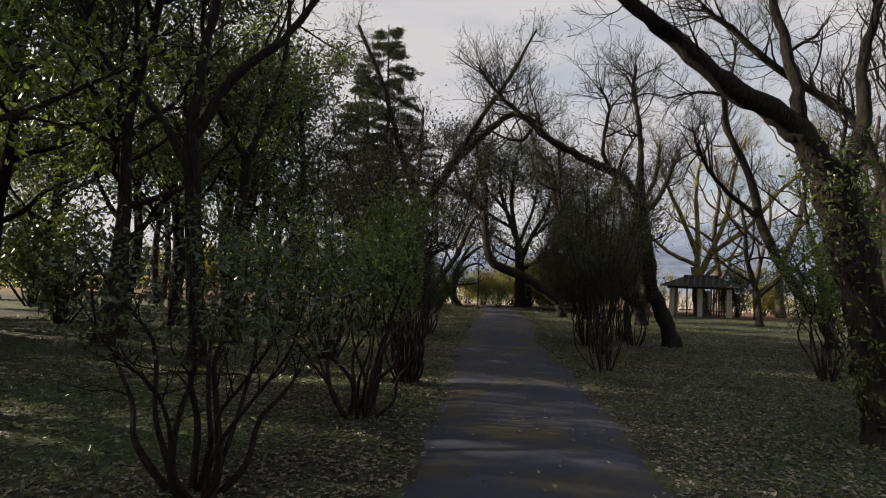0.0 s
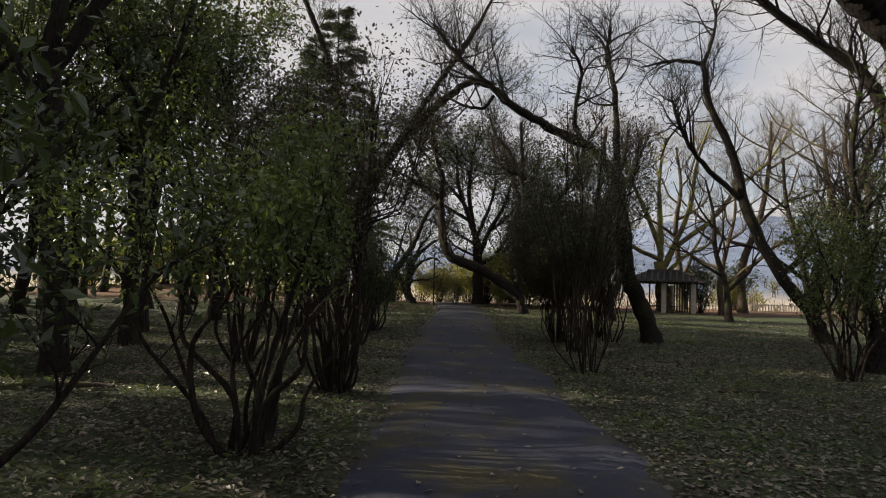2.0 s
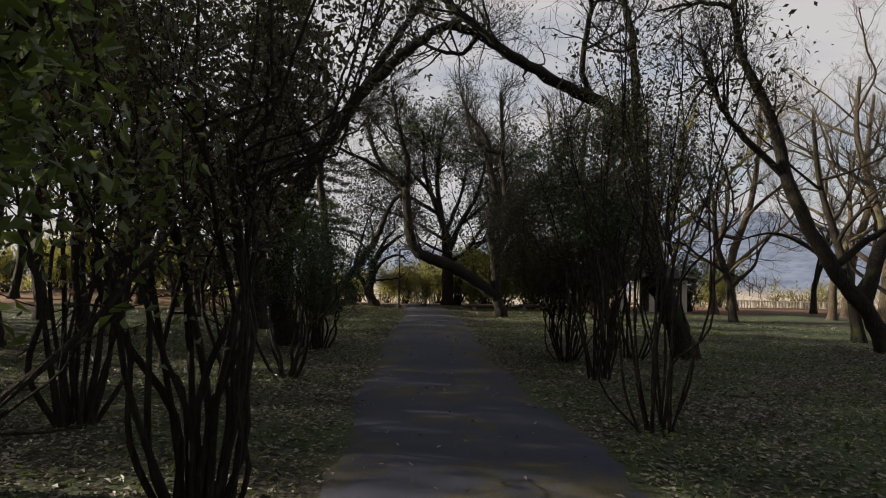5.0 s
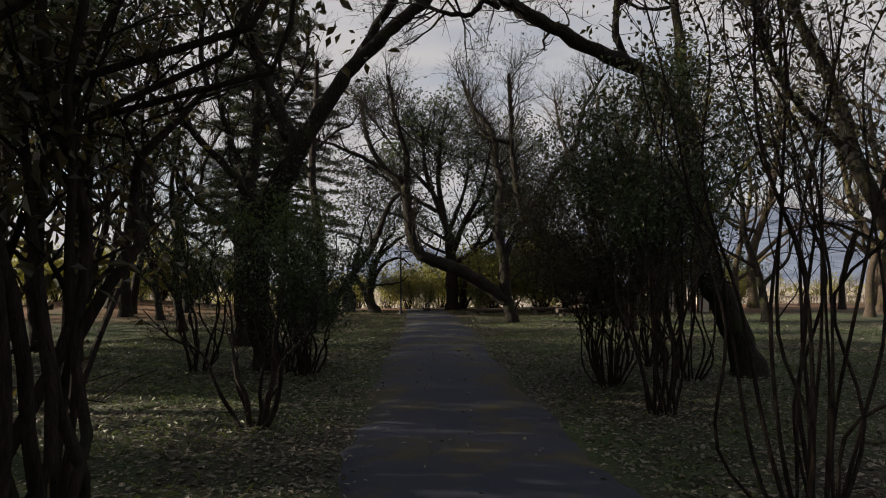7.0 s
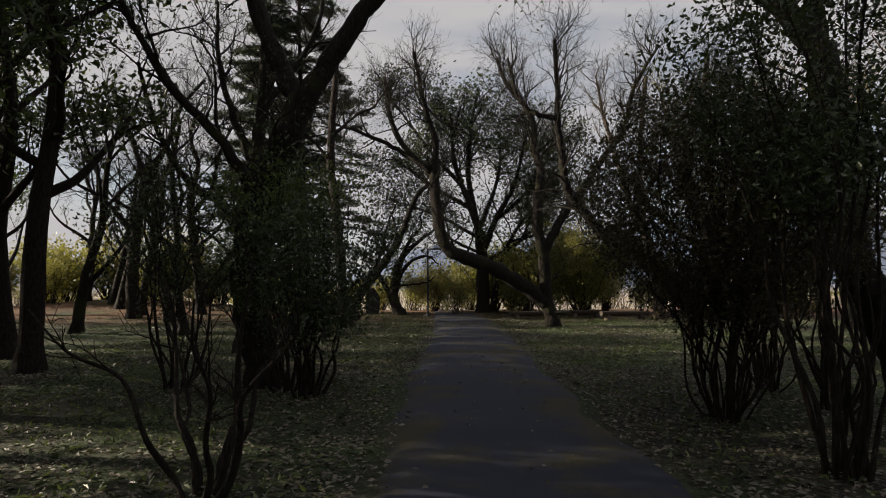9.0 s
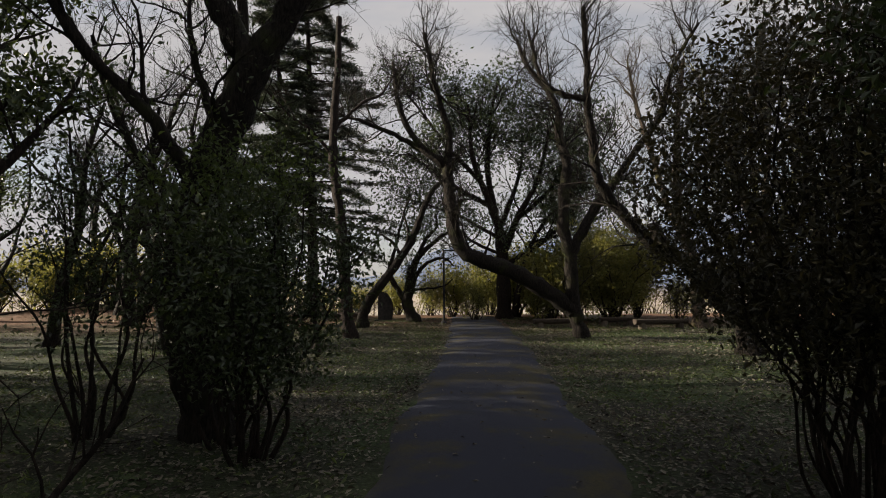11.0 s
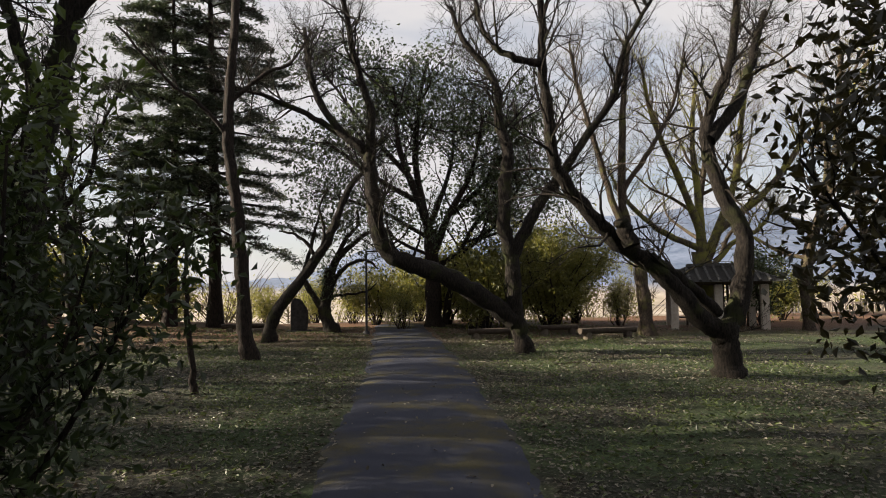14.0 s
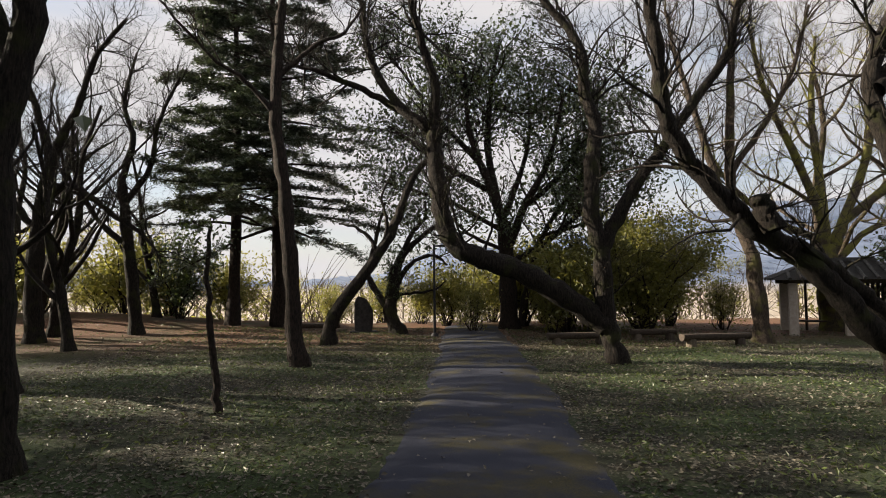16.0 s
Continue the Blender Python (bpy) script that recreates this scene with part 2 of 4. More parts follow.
def curve_through(pts, steps=5):
    """Catmull-Rom through the points."""
    p = np.asarray(pts, float)
    p = np.vstack([2 * p[0] - p[1], p, 2 * p[-1] - p[-2]])
    res = []
    for i in range(1, len(p) - 2):
        a, b, c, d = p[i - 1], p[i], p[i + 1], p[i + 2]
        for t in np.arange(steps) / steps:
            res.append(0.5 * (2 * b + (c - a) * t + (2 * a - 5 * b + 4 * c - d) * t * t + (3 * b - a - 3 * c + d) * t ** 3))
    res.append(p[-2])
    return np.array(res)


def ground_height(x, y):
    """The terrace, its slope, the plain and the hills beyond."""
    x, y = np.asarray(x, float), np.asarray(y, float)
    near = 0.035 * np.sin(0.9 * x + 0.4 * y) * np.cos(0.7 * y - 0.3 * x) + 0.02 * np.sin(2.3 * x + 1.1) * np.sin(1.9 * y)
    bank = 0.7 * np.exp(-((x + 13) / 7) ** 2) * np.exp(-((y - 42) / 4.5) ** 2)
    fall = np.clip((y - 43 + 0.02 * np.abs(x)) / 30, 0, 1)
    fall = fall * fall * (3 - 2 * fall)
    ridge = np.clip((y - 170) / 420, 0, 1)
    ridge = ridge * ridge * (3 - 2 * ridge)
    side = 1 / (1 + np.exp(-(x - 90) / 70))
    hills = ridge * (9 + 66 * side + 9 * np.sin(x * 0.021 + 1) + 5 * np.sin(x * 0.057) + 2.5 * np.sin(x * 0.13 + y * 0.05))
    return near * (1 - fall) + bank - 7 * fall + hills


def path_middle(y):
    return 0.35 + 0.0885 * np.asarray(y, float) + 0.10 * np.sin(np.asarray(y, float) * 0.28)


TRAIL_Y = (-3, 0, 2.5, 5, 7.3, 9.5, 10.5, 12.5, 14, 15.5, 17, 20)
TRAIL_X = (0.0, 0.1, 0.3, 0.43, 0.55, 0.55, 0.7, 1.14, 1.3, 1.42, 1.68, 2.0)


def trimmed(p, side_x, side_y, wide=0.7):
    """Shoots that would hang into the trodden way bend back to its border; higher up they may arch over it."""
    side = 1.0 if side_x > np.interp(side_y, TRAIL_Y, TRAIL_X) else -1.0
    line = np.interp(p[:, 1], TRAIL_Y, TRAIL_X)
    off = (p[:, 0] - line) * side
    w = wide - 3.0 * np.clip((p[:, 2] - 1.95) / 1.1, 0, 1)
    inside = (off < w) & (off > -3) & (p[:, 1] < 19)
    p[inside, 0] = (line + side * (w + 0.45 * (1 - np.exp((off - w) / 0.9))))[inside]
    return p


def off_trail(p, wide=0.68, tall=2.2):
    line = np.interp(p[:, 1], TRAIL_Y, TRAIL_X)
    return p[(np.abs(p[:, 0] - line) > wide) | (p[:, 2] > tall) | (p[:, 1] > 19)]


# ---- the ground and the path ----
def spaced(inner0, inner1, step, outer0, outer1, growth=1.16):
    a = list(np.arange(inner0, inner1 + step / 2, step))
    d = step
    while a[-1] < outer1:
        d *= growth
        a.append(a[-1] + d)
    d = step
    while a[0] > outer0:
        d *= growth
        a.insert(0, a[0] - d)
    return np.array(a)


def grid_geo(gx, gy, gz):
    g = Geo()
    ny, nx = gx.shape
    v = np.stack([gx, gy, gz], -1).reshape(-1, 3)
    i, j = np.meshgrid(np.arange(ny - 1), np.arange(nx - 1), indexing="ij")
    f = np.stack([i * nx + j, i * nx + j + 1, (i + 1) * nx + j + 1, (i + 1) * nx + j], -1).reshape(-1, 4)
    g.add(v, f)
    return g


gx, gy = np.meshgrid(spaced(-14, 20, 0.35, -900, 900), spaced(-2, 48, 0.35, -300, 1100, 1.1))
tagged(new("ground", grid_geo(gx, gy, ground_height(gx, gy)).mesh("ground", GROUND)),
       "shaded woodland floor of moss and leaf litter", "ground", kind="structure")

ys = np.arange(-8, 41.01, 0.2)
across = np.linspace(-1, 1, 13)
prng = np.random.default_rng(5)
wob_l = 0.05 * np.sin(ys * 2.1) + 0.03 * prng.standard_normal(len(ys))
wob_r = 0.05 * np.sin(ys * 1.7 + 2) + 0.03 * prng.standard_normal(len(ys))
half_l, half_r = 1.1 + wob_l, 1.1 + wob_r
px = path_middle(ys)[:, None] + np.where(across < 0, across * half_l[:, None], across * half_r[:, None])
py = np.repeat(ys[:, None], len(across), 1)
pz = ground_height(px, py) + 0.05 - 0.075 * np.abs(across)[None, :] ** 6
tagged(new("path", grid_geo(px, py, pz).mesh("path", ASPHALT)),
       "narrow worn asphalt footpath with mossy dust", "path", kind="structure")


# ---- trees ----
def twigs(geo, pts, radii, rng, count, length, level, tips, up=0.35, gnarl=0.22, start=0.25, spread=1.0):
    """Side shoots along a limb, and theirs in turn; tips gathers where leaves sit."""
    n = len(pts)
    if n < 2:
        return
    for _ in range(count):
        u = rng.uniform(start, 1.0) ** 0.8
        k = min(int(u * (n - 1)), n - 2)
        o = pts[k] + (pts[k + 1] - pts[k]) * rng.uniform()
        t = pts[k + 1] - pts[k]
        t = t / (np.linalg.norm(t) + 1e-9)
        d = t * 0.75 + rng.standard_normal(3) * 0.62 * spread
        d[2] += up
        d /= np.linalg.norm(d) + 1e-9
        L = length * rng.uniform(0.55, 1.25) * (1.1 - 0.5 * u)
        m = 6 if level > 2 else (4 if level > 1 else 2)
        q = [o]
        for i in range(m):
            d = d + gnarl * rng.standard_normal(3)
            d[2] += up * 0.16
            d /= np.linalg.norm(d) + 1e-9
            q.append(q[-1] + d * L / m)
        q = np.array(q)
        if o[1] < 19 and abs(o[0]) < 6:
            trimmed(q, o[0], o[1])
        r0 = min(radii[k] * 0.6, 0.004 + 0.016 * L)
        rr = np.linspace(r0, max(0.0025, r0 * 0.22), m + 1)
        geo.tube(q, rr, 5 if r0 > 0.02 else 3)
        if level > 1:
            twigs(geo, q, rr, rng, 6 if level > 2 else 4, length * 0.52, level - 1, tips, up, gnarl, 0.2, spread)
        if level <= 2:
            tips.extend(q[2 if level > 1 else 1:])


def limb_points(Y, flat, drift, rng, y0=0.0):
    """A limb from its (x, z) pairs, at depth Y and drifting in depth along its length."""
    p = np.array([(x, Y + y0 + drift * (i / max(1, len(flat) - 1)) ** 1.3, z) for i, (x, z) in enumerate(flat)])
    q = curve_through(p, 5)
    q[1:-1] += rng.standard_normal((len(q) - 2, 3)) * 0.012
    return q


def tree(name, base, limbs, label, bark_mat, seed, twig=(7, 1.3, 3), leaf_mat=None, leaf_n=0, leaf_size=0.08, category="tree",
         group="", up=0.3, leaf_label="", cloud_r=0.25, gnarl=0.22, clump=1):
    """limbs: name, (x, z) pairs, thickness at both ends, drift in depth, depth at which it starts."""
    rng = np.random.default_rng(seed)
    root = thing(name, base, label, category, group)
    tw, tips = Geo(), []
    for kind, flat, r0, r1, drift, y0 in limbs:
        q = limb_points(base[1], flat, drift, rng, y0)
        q[:, 2] += base[2]
        r = np.linspace(1, 0, len(q)) ** 0.9 * (r0 - r1) + r1
        r = r * (1 + 0.06 * np.sin(np.arange(len(q)) * 1.7 + seed) + 0.03 * rng.standard_normal(len(q)))
        if kind == "trunk":
            low = np.clip(1 - (q[:, 2] - q[0, 2]) / 0.45, 0, 1)
            r = r * (1 + 0.38 * low ** 2)
            q[0, 2] -= 0.12
        g = Geo()
        g.tube(q, r, 12 if r0 > 0.08 else 8, 0.05, rng)
        geo_part(kind, g, bark_mat, root)
        if twig and kind != "stub":
            a, L, lv = twig
            length = np.linalg.norm(np.diff(q, axis=0), axis=1).sum()
            c = max(3, int(a * length / 3)) if kind != "trunk" else max(1, int(a * length / 9))
            twigs(tw, q, r, rng, c, L, lv, tips, up, gnarl, 0.3 if kind != "trunk" else 0.55)
    if tw.count:
        geo_part("branchwork", tw, bark_mat, root, kind="stuff")
    if leaf_mat and tips:
        t = np.array(tips)
        t = t[rng.permutation(len(t))[: max(40, len(t) // clump)]]
        pick = t[rng.integers(0, len(t), leaf_n)] + rng.standard_normal((leaf_n, 3)) * cloud_r * 0.5
        g = Geo()
        g.leaves(off_trail(pick, 1.6), leaf_size, rng)
        geo_part("crown", g, leaf_mat, root, leaf_label, False)
    return root


def wild_tree(name, base, height, seed, label, bark_mat, leaf_mat=None, leaf_n=0, leaf_size=0.09, lean=0.6, limbs=6, radius=0.16,
              fork=0.35, twig=(6, 1.4, 3), category="tree", group="", reach=0.45, cloud_r=0.5):
    """A tree whose limbs grow by chance."""
    rng = np.random.default_rng(seed)
    root = thing(name, base, label, category, group)
    b = np.array(base, float)
    top = b + np.array([rng.uniform(-lean, lean), rng.uniform(-lean, lean), height * (0.72 if leaf_mat is None else 0.85)])
    spine = curve_through([b + (top - b) * s + np.array([*rng.uniform(-0.22, 0.22, 2), 0]) * (s > 0) for s in np.linspace(0, 1, 5)], 5)
    r = np.linspace(radius, radius * 0.25, len(spine))
    r = r * (1 + 0.6 * np.clip(1 - (spine[:, 2] - b[2]) / 0.4, 0, 1) ** 2)
    spine[0, 2] -= 0.15
    g = Geo()
    g.tube(spine, r, 10, 0.05, rng)
    geo_part("trunk", g, bark_mat, root)
    tw, tips = Geo(), []
    twigs(tw, spine, r, rng, 5, twig[1], twig[2] - 1, tips, 0.3, 0.2, 0.6)
    for i in range(limbs):
        u = fork + (0.95 - fork) * (i + rng.uniform(0, 0.8)) / limbs
        k = int(u * (len(spine) - 1))
        a = i * 2.4 + rng.uniform(-0.5, 0.5)
        L = height * reach * (1.15 - 0.6 * u) * rng.uniform(0.8, 1.2)
        d = np.array([math.cos(a), math.sin(a), 0.55])
        q = [spine[k]]
        for s in range(5):
            d = d + rng.standard_normal(3) * 0.22
            d[2] += 0.16
            d /= np.linalg.norm(d)
            q.append(q[-1] + d * L / 5)
        q = curve_through(q, 3)
        rr = np.linspace(r[k] * 0.62, 0.014, len(q))
        g = Geo()
        g.tube(q, rr, 7, 0.04, rng)
        geo_part("limb", g, bark_mat, root)
        twigs(tw, q, rr, rng, twig[0], twig[1], twig[2], tips, 0.3, 0.22, 0.25)
    geo_part("branchwork", tw, bark_mat, root, kind="stuff")
    if leaf_mat:
        t = np.array(tips)
        # clumps: leaves gather round a part of the shoots, with gaps between
        t = t[rng.permutation(len(t))[: max(40, len(t) // 11)]]
        pick = t[rng.integers(0, len(t), leaf_n)] + rng.standard_normal((leaf_n, 3)) * cloud_r * 0.5
        g = Geo()
        g.leaves(pick, leaf_size, rng)
        geo_part("crown", g, leaf_mat, root, "", False)
    return root


def conifer(name, base, height, seed, label, first=2.5, reach=3.0, needle=NEEDLE, radius=0.22, count=46, group="", sprays=26, bare=True, bend=0.3):
    """A conifer with whorls of level, slightly drooping boughs."""
    rng = np.random.default_rng(seed)
    root = thing(name, base, label, "conifer", group)
    b = np.array(base, float)
    z = np.linspace(0, 1, 14)
    spine = b + np.stack([bend * np.sin(z * 2.2 + seed), bend * 0.6 * np.sin(z * 3 + seed * 2), z * height], 1)
    spine -= np.array([*(spine[0, :2] - b[:2]), 0])
    r = np.linspace(radius, 0.03, 14) * (1 + 0.5 * np.clip(1 - z * height / 0.5, 0, 1) ** 2)
    spine[0, 2] -= 0.15
    g = Geo()
    g.tube(spine, r, 12, 0.05, rng)
    geo_part("trunk", g, BARK_CONIFER, root)
    crown = Geo()
    cents = []
    for i in range(count):
        h = first + (height - first - 0.2) * (i + rng.uniform(0, 0.7)) / count
        s = h / height
        o = np.array([np.interp(s, z, spine[:, k]) for k in range(3)])
        a = rng.uniform(0, 2 * math.pi)
        L = reach * (1.04 - s) ** 0.75 * rng.uniform(0.6, 1.15) + 0.15
        d = np.array([math.cos(a), math.sin(a), rng.uniform(-0.3, 0.32)])
        q = [o]
        for k in range(6):
            d = d + np.array([*(rng.standard_normal(2) * 0.09), -0.03 + 0.09 * rng.standard_normal()])
            d /= np.linalg.norm(d)
            q.append(q[-1] + d * L / 6)
        q = np.array(q)
        boughs = Geo()
        boughs.tube(q, np.linspace(0.012 + 0.012 * L, 0.005, 7), 4)
        side = np.array([-d[1], d[0], 0])
        for k in range(int(sprays * (0.35 + L / reach))):
            u = rng.uniform(0.18 if not bare else 0.35, 1.0)
            c = np.array([np.interp(u * 6, np.arange(7), q[:, m]) for m in range(3)])
            w = (1.1 - u) * 0.42 * L
            e = c + side * rng.uniform(-w, w) + d * 0.12 + np.array([0, 0, rng.normal(-0.02, 0.05)])
            boughs.tube(np.array([c, (c + e) / 2 + np.array([0, 0, 0.02]), e]), np.array([0.006, 0.005, 0.003]), 3)
            cents.append(e)
            cents.append((c + e) / 2)
        geo_part("bough", boughs, BARK_CONIFER, root)
    cents = np.array(cents)
    pick = np.repeat(cents, 8, 0) + rng.standard_normal((len(cents) * 8, 3)) * np.array([0.14, 0.14, 0.05])
    crown.leaves(pick, 0.23, rng, 0.6, 0.24, 0.1)
    geo_part("crown", crown, needle, root, "", False)
    return root


def shrub(name, base, height, reach, seed, label, stems=12, leaf_mat=LEAF_DARK, leaf_n=5000, leaf_size=0.055, low=0.4, group="", twig=(6, 0.55, 2),
          bark_mat=BARK_SHRUB, dome=0.0, cloud_r=0.28, thick=0.02, category="shrub"):
    """Many stems fan out of one foot; leaves sit in the upper part. dome: how much they fill a rounded head."""
    rng = np.random.default_rng(seed)
    root = thing(name, base, label, category, group)
    b = np.array(base, float)
    tw, tips = Geo(), []
    for i in range(stems):
        a = i * 2.4 + rng.uniform(-0.4, 0.4)
        out_by = reach * math.sqrt((i + 0.5) / stems) * rng.uniform(0.7, 1.1)
        h = height * rng.uniform(0.78, 1.0) * (1 - 0.22 * (out_by / reach) ** 2)
        e = b + np.array([math.cos(a) * out_by, math.sin(a) * out_by, h])
        s0 = b + np.array([math.cos(a) * 0.1, math.sin(a) * 0.1, -0.06]) * (0.4 + 0.6 * i / stems) * np.array([1.6, 1.6, 1])
        q = [s0]
        for u in (0.18, 0.38, 0.58, 0.8):
            bow = u ** 1.25
            q.append(s0 + (e - s0) * np.array([bow, bow, u]) + rng.standard_normal(3) * 0.075 * min(1.2, height / 2.5))
        q.append(e)
        q = trimmed(curve_through(q, 4), b[0], b[1])
        r = np.linspace(thick * rng.uniform(0.8, 1.4), 0.005, len(q))
        g = Geo()
        g.tube(q, r, 5, 0.05, rng)
        geo_part("stem", g, bark_mat, root)
        twigs(tw, q, r, rng, twig[0], twig[1], twig[2], tips, 0.35, 0.2, min(0.35, low))
    geo_part("branchwork", tw, bark_mat, root, kind="stuff")
    if leaf_n:
        t = np.array(tips)
        t = t[t[:, 2] > b[2] + low * height]
        pick = t[rng.integers(0, len(t), leaf_n)] + rng.standard_normal((leaf_n, 3)) * cloud_r * 0.5
        if dome:
            k = int(leaf_n * dome)
            d = rng.standard_normal((k, 3))
            d /= np.linalg.norm(d, axis=1)[:, None]
            d *= (rng.uniform(0.35, 1.0, k) ** 0.45 * (1 + 0.10 * np.sin(d[:, 0] * 5 + 1) * np.sin(d[:, 2] * 6) + 0.05 * rng.standard_normal(k)))[:, None]
            mid = height * (1 + low) / 2
            pick[:k] = b + np.array([0, 0, mid]) + d * np.array([reach, reach, height - mid])
        g = Geo()
        g.leaves(off_trail(pick), leaf_size, rng)
        geo_part("crown", g, leaf_mat, root, "", False)
    return root


def at(x, y, dz=0.0):
    return (x, y, float(ground_height(x, y)) + dz)


def drop_in(ob, x, y, turn=0.0, size=1.0, tall=1.0):
    return copy_thing(ob, pose(*at(x, y), 0, 0, turn) @ Matrix.Diagonal((size, size, size * tall, 1)))


# ---- the trees along the walk ----
tree("cherry_tree", at(6.0, 29.7), [
    ("trunk", [(6.0, 0), (5.84, 0.55), (5.73, 1.3), (5.68, 2.5)], 0.22, 0.19, 0, 0),
    ("limb", [(5.68, 2.45), (5.51, 3.18), (5.57, 4.4), (5.69, 5.22), (5.49, 6.04), (5.48, 7.0), (5.1, 7.7), (4.6, 8.4), (4.3, 9.3)], 0.20, 0.05, 0.8, 0),
    ("limb", [(5.68, 2.45), (6.0, 3.1), (6.5, 3.95), (6.96, 4.6), (7.57, 5.5), (8.3, 6.6), (8.6, 7.9), (9.3, 9.1)], 0.17, 0.04, -1.0, 0),
    ("limb", [(5.72, 0.8), (4.86, 1.45), (4.06, 1.92), (3.27, 2.22), (2.62, 2.51), (2.29, 3.03), (2.17, 3.94), (2.11, 4.6), (2.06, 5.24)], 0.26, 0.16, 0.5, 0),
    ("limb", [(2.06, 5.2), (1.41, 5.68), (0.78, 6.63), (0.53, 7.54), (0.4, 8.7)], 0.13, 0.05, 0.8, 0.5),
    ("limb", [(2.06, 5.2), (2.12, 6.17), (1.8, 7.22), (1.55, 8.3), (1.36, 9.1)], 0.12, 0.05, -0.6, 0.5),
    ("limb", [(1.41, 5.68), (0.47, 6.23), (-0.64, 6.72), (-1.36, 6.97)], 0.09, 0.03, 0.4, 0.8),
], "old bare cherry tree with a low limb sweeping across the path", BARK_CHERRY, 11, (19, 1.9, 3))

tree("cherry_tree", at(8.1, 24.6), [
    ("trunk", [(8.16, 0), (8.11, 0.48), (8.05, 0.95)], 0.22, 0.26, 0, 0),
    ("limb", [(8.07, 0.72), (8.36, 1.14), (8.54, 1.82), (8.62, 2.56), (8.41, 3.02), (8.17, 3.62), (8.05, 4.36), (8.27, 5.07), (8.65, 5.76), (8.87, 6.55), (9.0, 7.4)], 0.19, 0.06, 0.5, 0),
    ("limb", [(8.06, 4.3), (8.74, 5.0), (9.23, 5.79), (9.59, 6.5), (10.06, 7.3)], 0.13, 0.05, 0.9, 0.2),
    ("limb", [(7.97, 0.82), (7.63, 1.03), (7.16, 1.55), (6.6, 2.03), (6.04, 2.37), (5.49, 2.88), (5.05, 3.41), (4.83, 3.8), (4.75, 4.46), (4.63, 5.2), (4.62, 6.05), (4.55, 7.2)], 0.175, 0.05, -0.6, 0),
    ("limb", [(8.05, 1.1), (7.55, 1.54), (7.07, 1.85), (6.6, 2.12)], 0.11, 0.09, -0.3, 0.1),
    ("limb", [(4.64, 5.3), (4.19, 5.4), (3.85, 5.64), (3.67, 6.02), (3.5, 6.9)], 0.07, 0.03, 0.4, -0.5),
    ("stub", [(6.15, 2.3), (6.02, 2.55), (5.93, 2.72)], 0.14, 0.11, 0, -0.45),
], "leaning bare cherry tree with a knotted stub on its long limb", BARK_CHERRY, 12, (15, 1.7, 3))

tree("cherry_tree", at(6.2, 16.2), [
    ("trunk", [(6.22, 0), (5.93, 0.86), (5.61, 1.57), (5.48, 2.6), (5.31, 3.91)], 0.21, 0.15, 0, 0),
    ("limb", [(5.31, 3.85), (4.76, 4.52), (4.01, 4.85), (3.14, 5.3), (2.52, 5.75), (1.89, 6.33), (1.52, 6.67), (0.9, 7.5)], 0.135, 0.035, 0.5, 0),
    ("limb", [(5.31, 3.85), (5.33, 5.05), (5.3, 6.17), (5.21, 6.92), (5.35, 7.8)], 0.09, 0.03, 0.7, 0),
    ("limb", [(4.57, 4.6), (4.28, 5.24), (4.38, 6.24), (4.1, 6.8)], 0.07, 0.025, -0.5, 0.2),
    ("limb", [(2.39, 5.8), (2.16, 5.49), (1.67, 5.58), (1.1, 5.9)], 0.05, 0.02, 0.3, 0.4),
], "bare cherry tree with a crooked trunk and an arching limb", BARK_CHERRY, 13, (20, 1.7, 3))

tree("cherry_tree", at(11.07, 17.0), [
    ("trunk", [(11.07, 0), (10.75, 0.72), (10.08, 1.55), (9.18, 3.16), (8.83, 4.74), (8.23, 6.16), (8.13, 7.29)], 0.185, 0.06, 0.6, 0),
    ("limb", [(8.13, 7.25), (7.45, 7.34), (6.56, 7.17)], 0.06, 0.02, 0.3, 0.6),
    ("limb", [(9.03, 3.59), (7.91, 4.48), (7.32, 5.17), (6.9, 6.0)], 0.08, 0.025, -0.5, 0.3),
    ("limb", [(8.13, 7.25), (8.49, 8.17), (8.64, 9.07)], 0.06, 0.02, 0.3, 0.6),
    ("limb", [(10.6, 0.9), (11.2, 2.2), (12.0, 3.0), (12.6, 4.4), (13.4, 5.6)], 0.15, 0.04, 0.8, 0.1),
    ("limb", [(10.0, 1.75), (11.0, 2.5), (11.4, 2.3), (12.4, 2.5)], 0.08, 0.02, -0.6, 0.1),
], "slanting bare cherry tree on the open shaded ground", BARK_CHERRY, 14, (20, 1.8, 3))

near_tree = tree("cherry_tree", at(4.8, 6.55), [
    ("trunk", [(4.8, 0), (4.65, 0.9), (4.45, 1.8), (4.18, 2.79)], 0.21, 0.2, 0, 0),
    ("limb", [(4.2, 2.7), (3.91, 3.16), (3.58, 3.44), (2.99, 3.76), (2.45, 4.22), (1.97, 4.55), (1.38, 5.06)], 0.155, 0.05, -0.2, 0),
    ("limb", [(3.88, 3.2), (3.83, 3.75), (3.75, 4.22), (3.64, 4.7), (3.5, 5.4)], 0.08, 0.03, 0.2, 0),
    ("limb", [(4.25, 2.6), (4.6, 3.4), (4.7, 4.2), (5.1, 5.2)], 0.1, 0.03, 0.4, 0),
], "old cherry tree with ivy round its leaning trunk", BARK_CHERRY, 15, (6, 1.1, 3))
rng = np.random.default_rng(40)
k = 1500
h = rng.uniform(0.2, 3.1, k)
a = rng.uniform(0, 2 * math.pi, k)
rr = 0.24 + 0.1 * rng.standard_normal(k)
g = Geo()
g.leaves(np.stack([4.8 - 0.21 * h + np.cos(a) * rr, 6.55 + np.sin(a) * rr, h], 1), 0.07, rng)
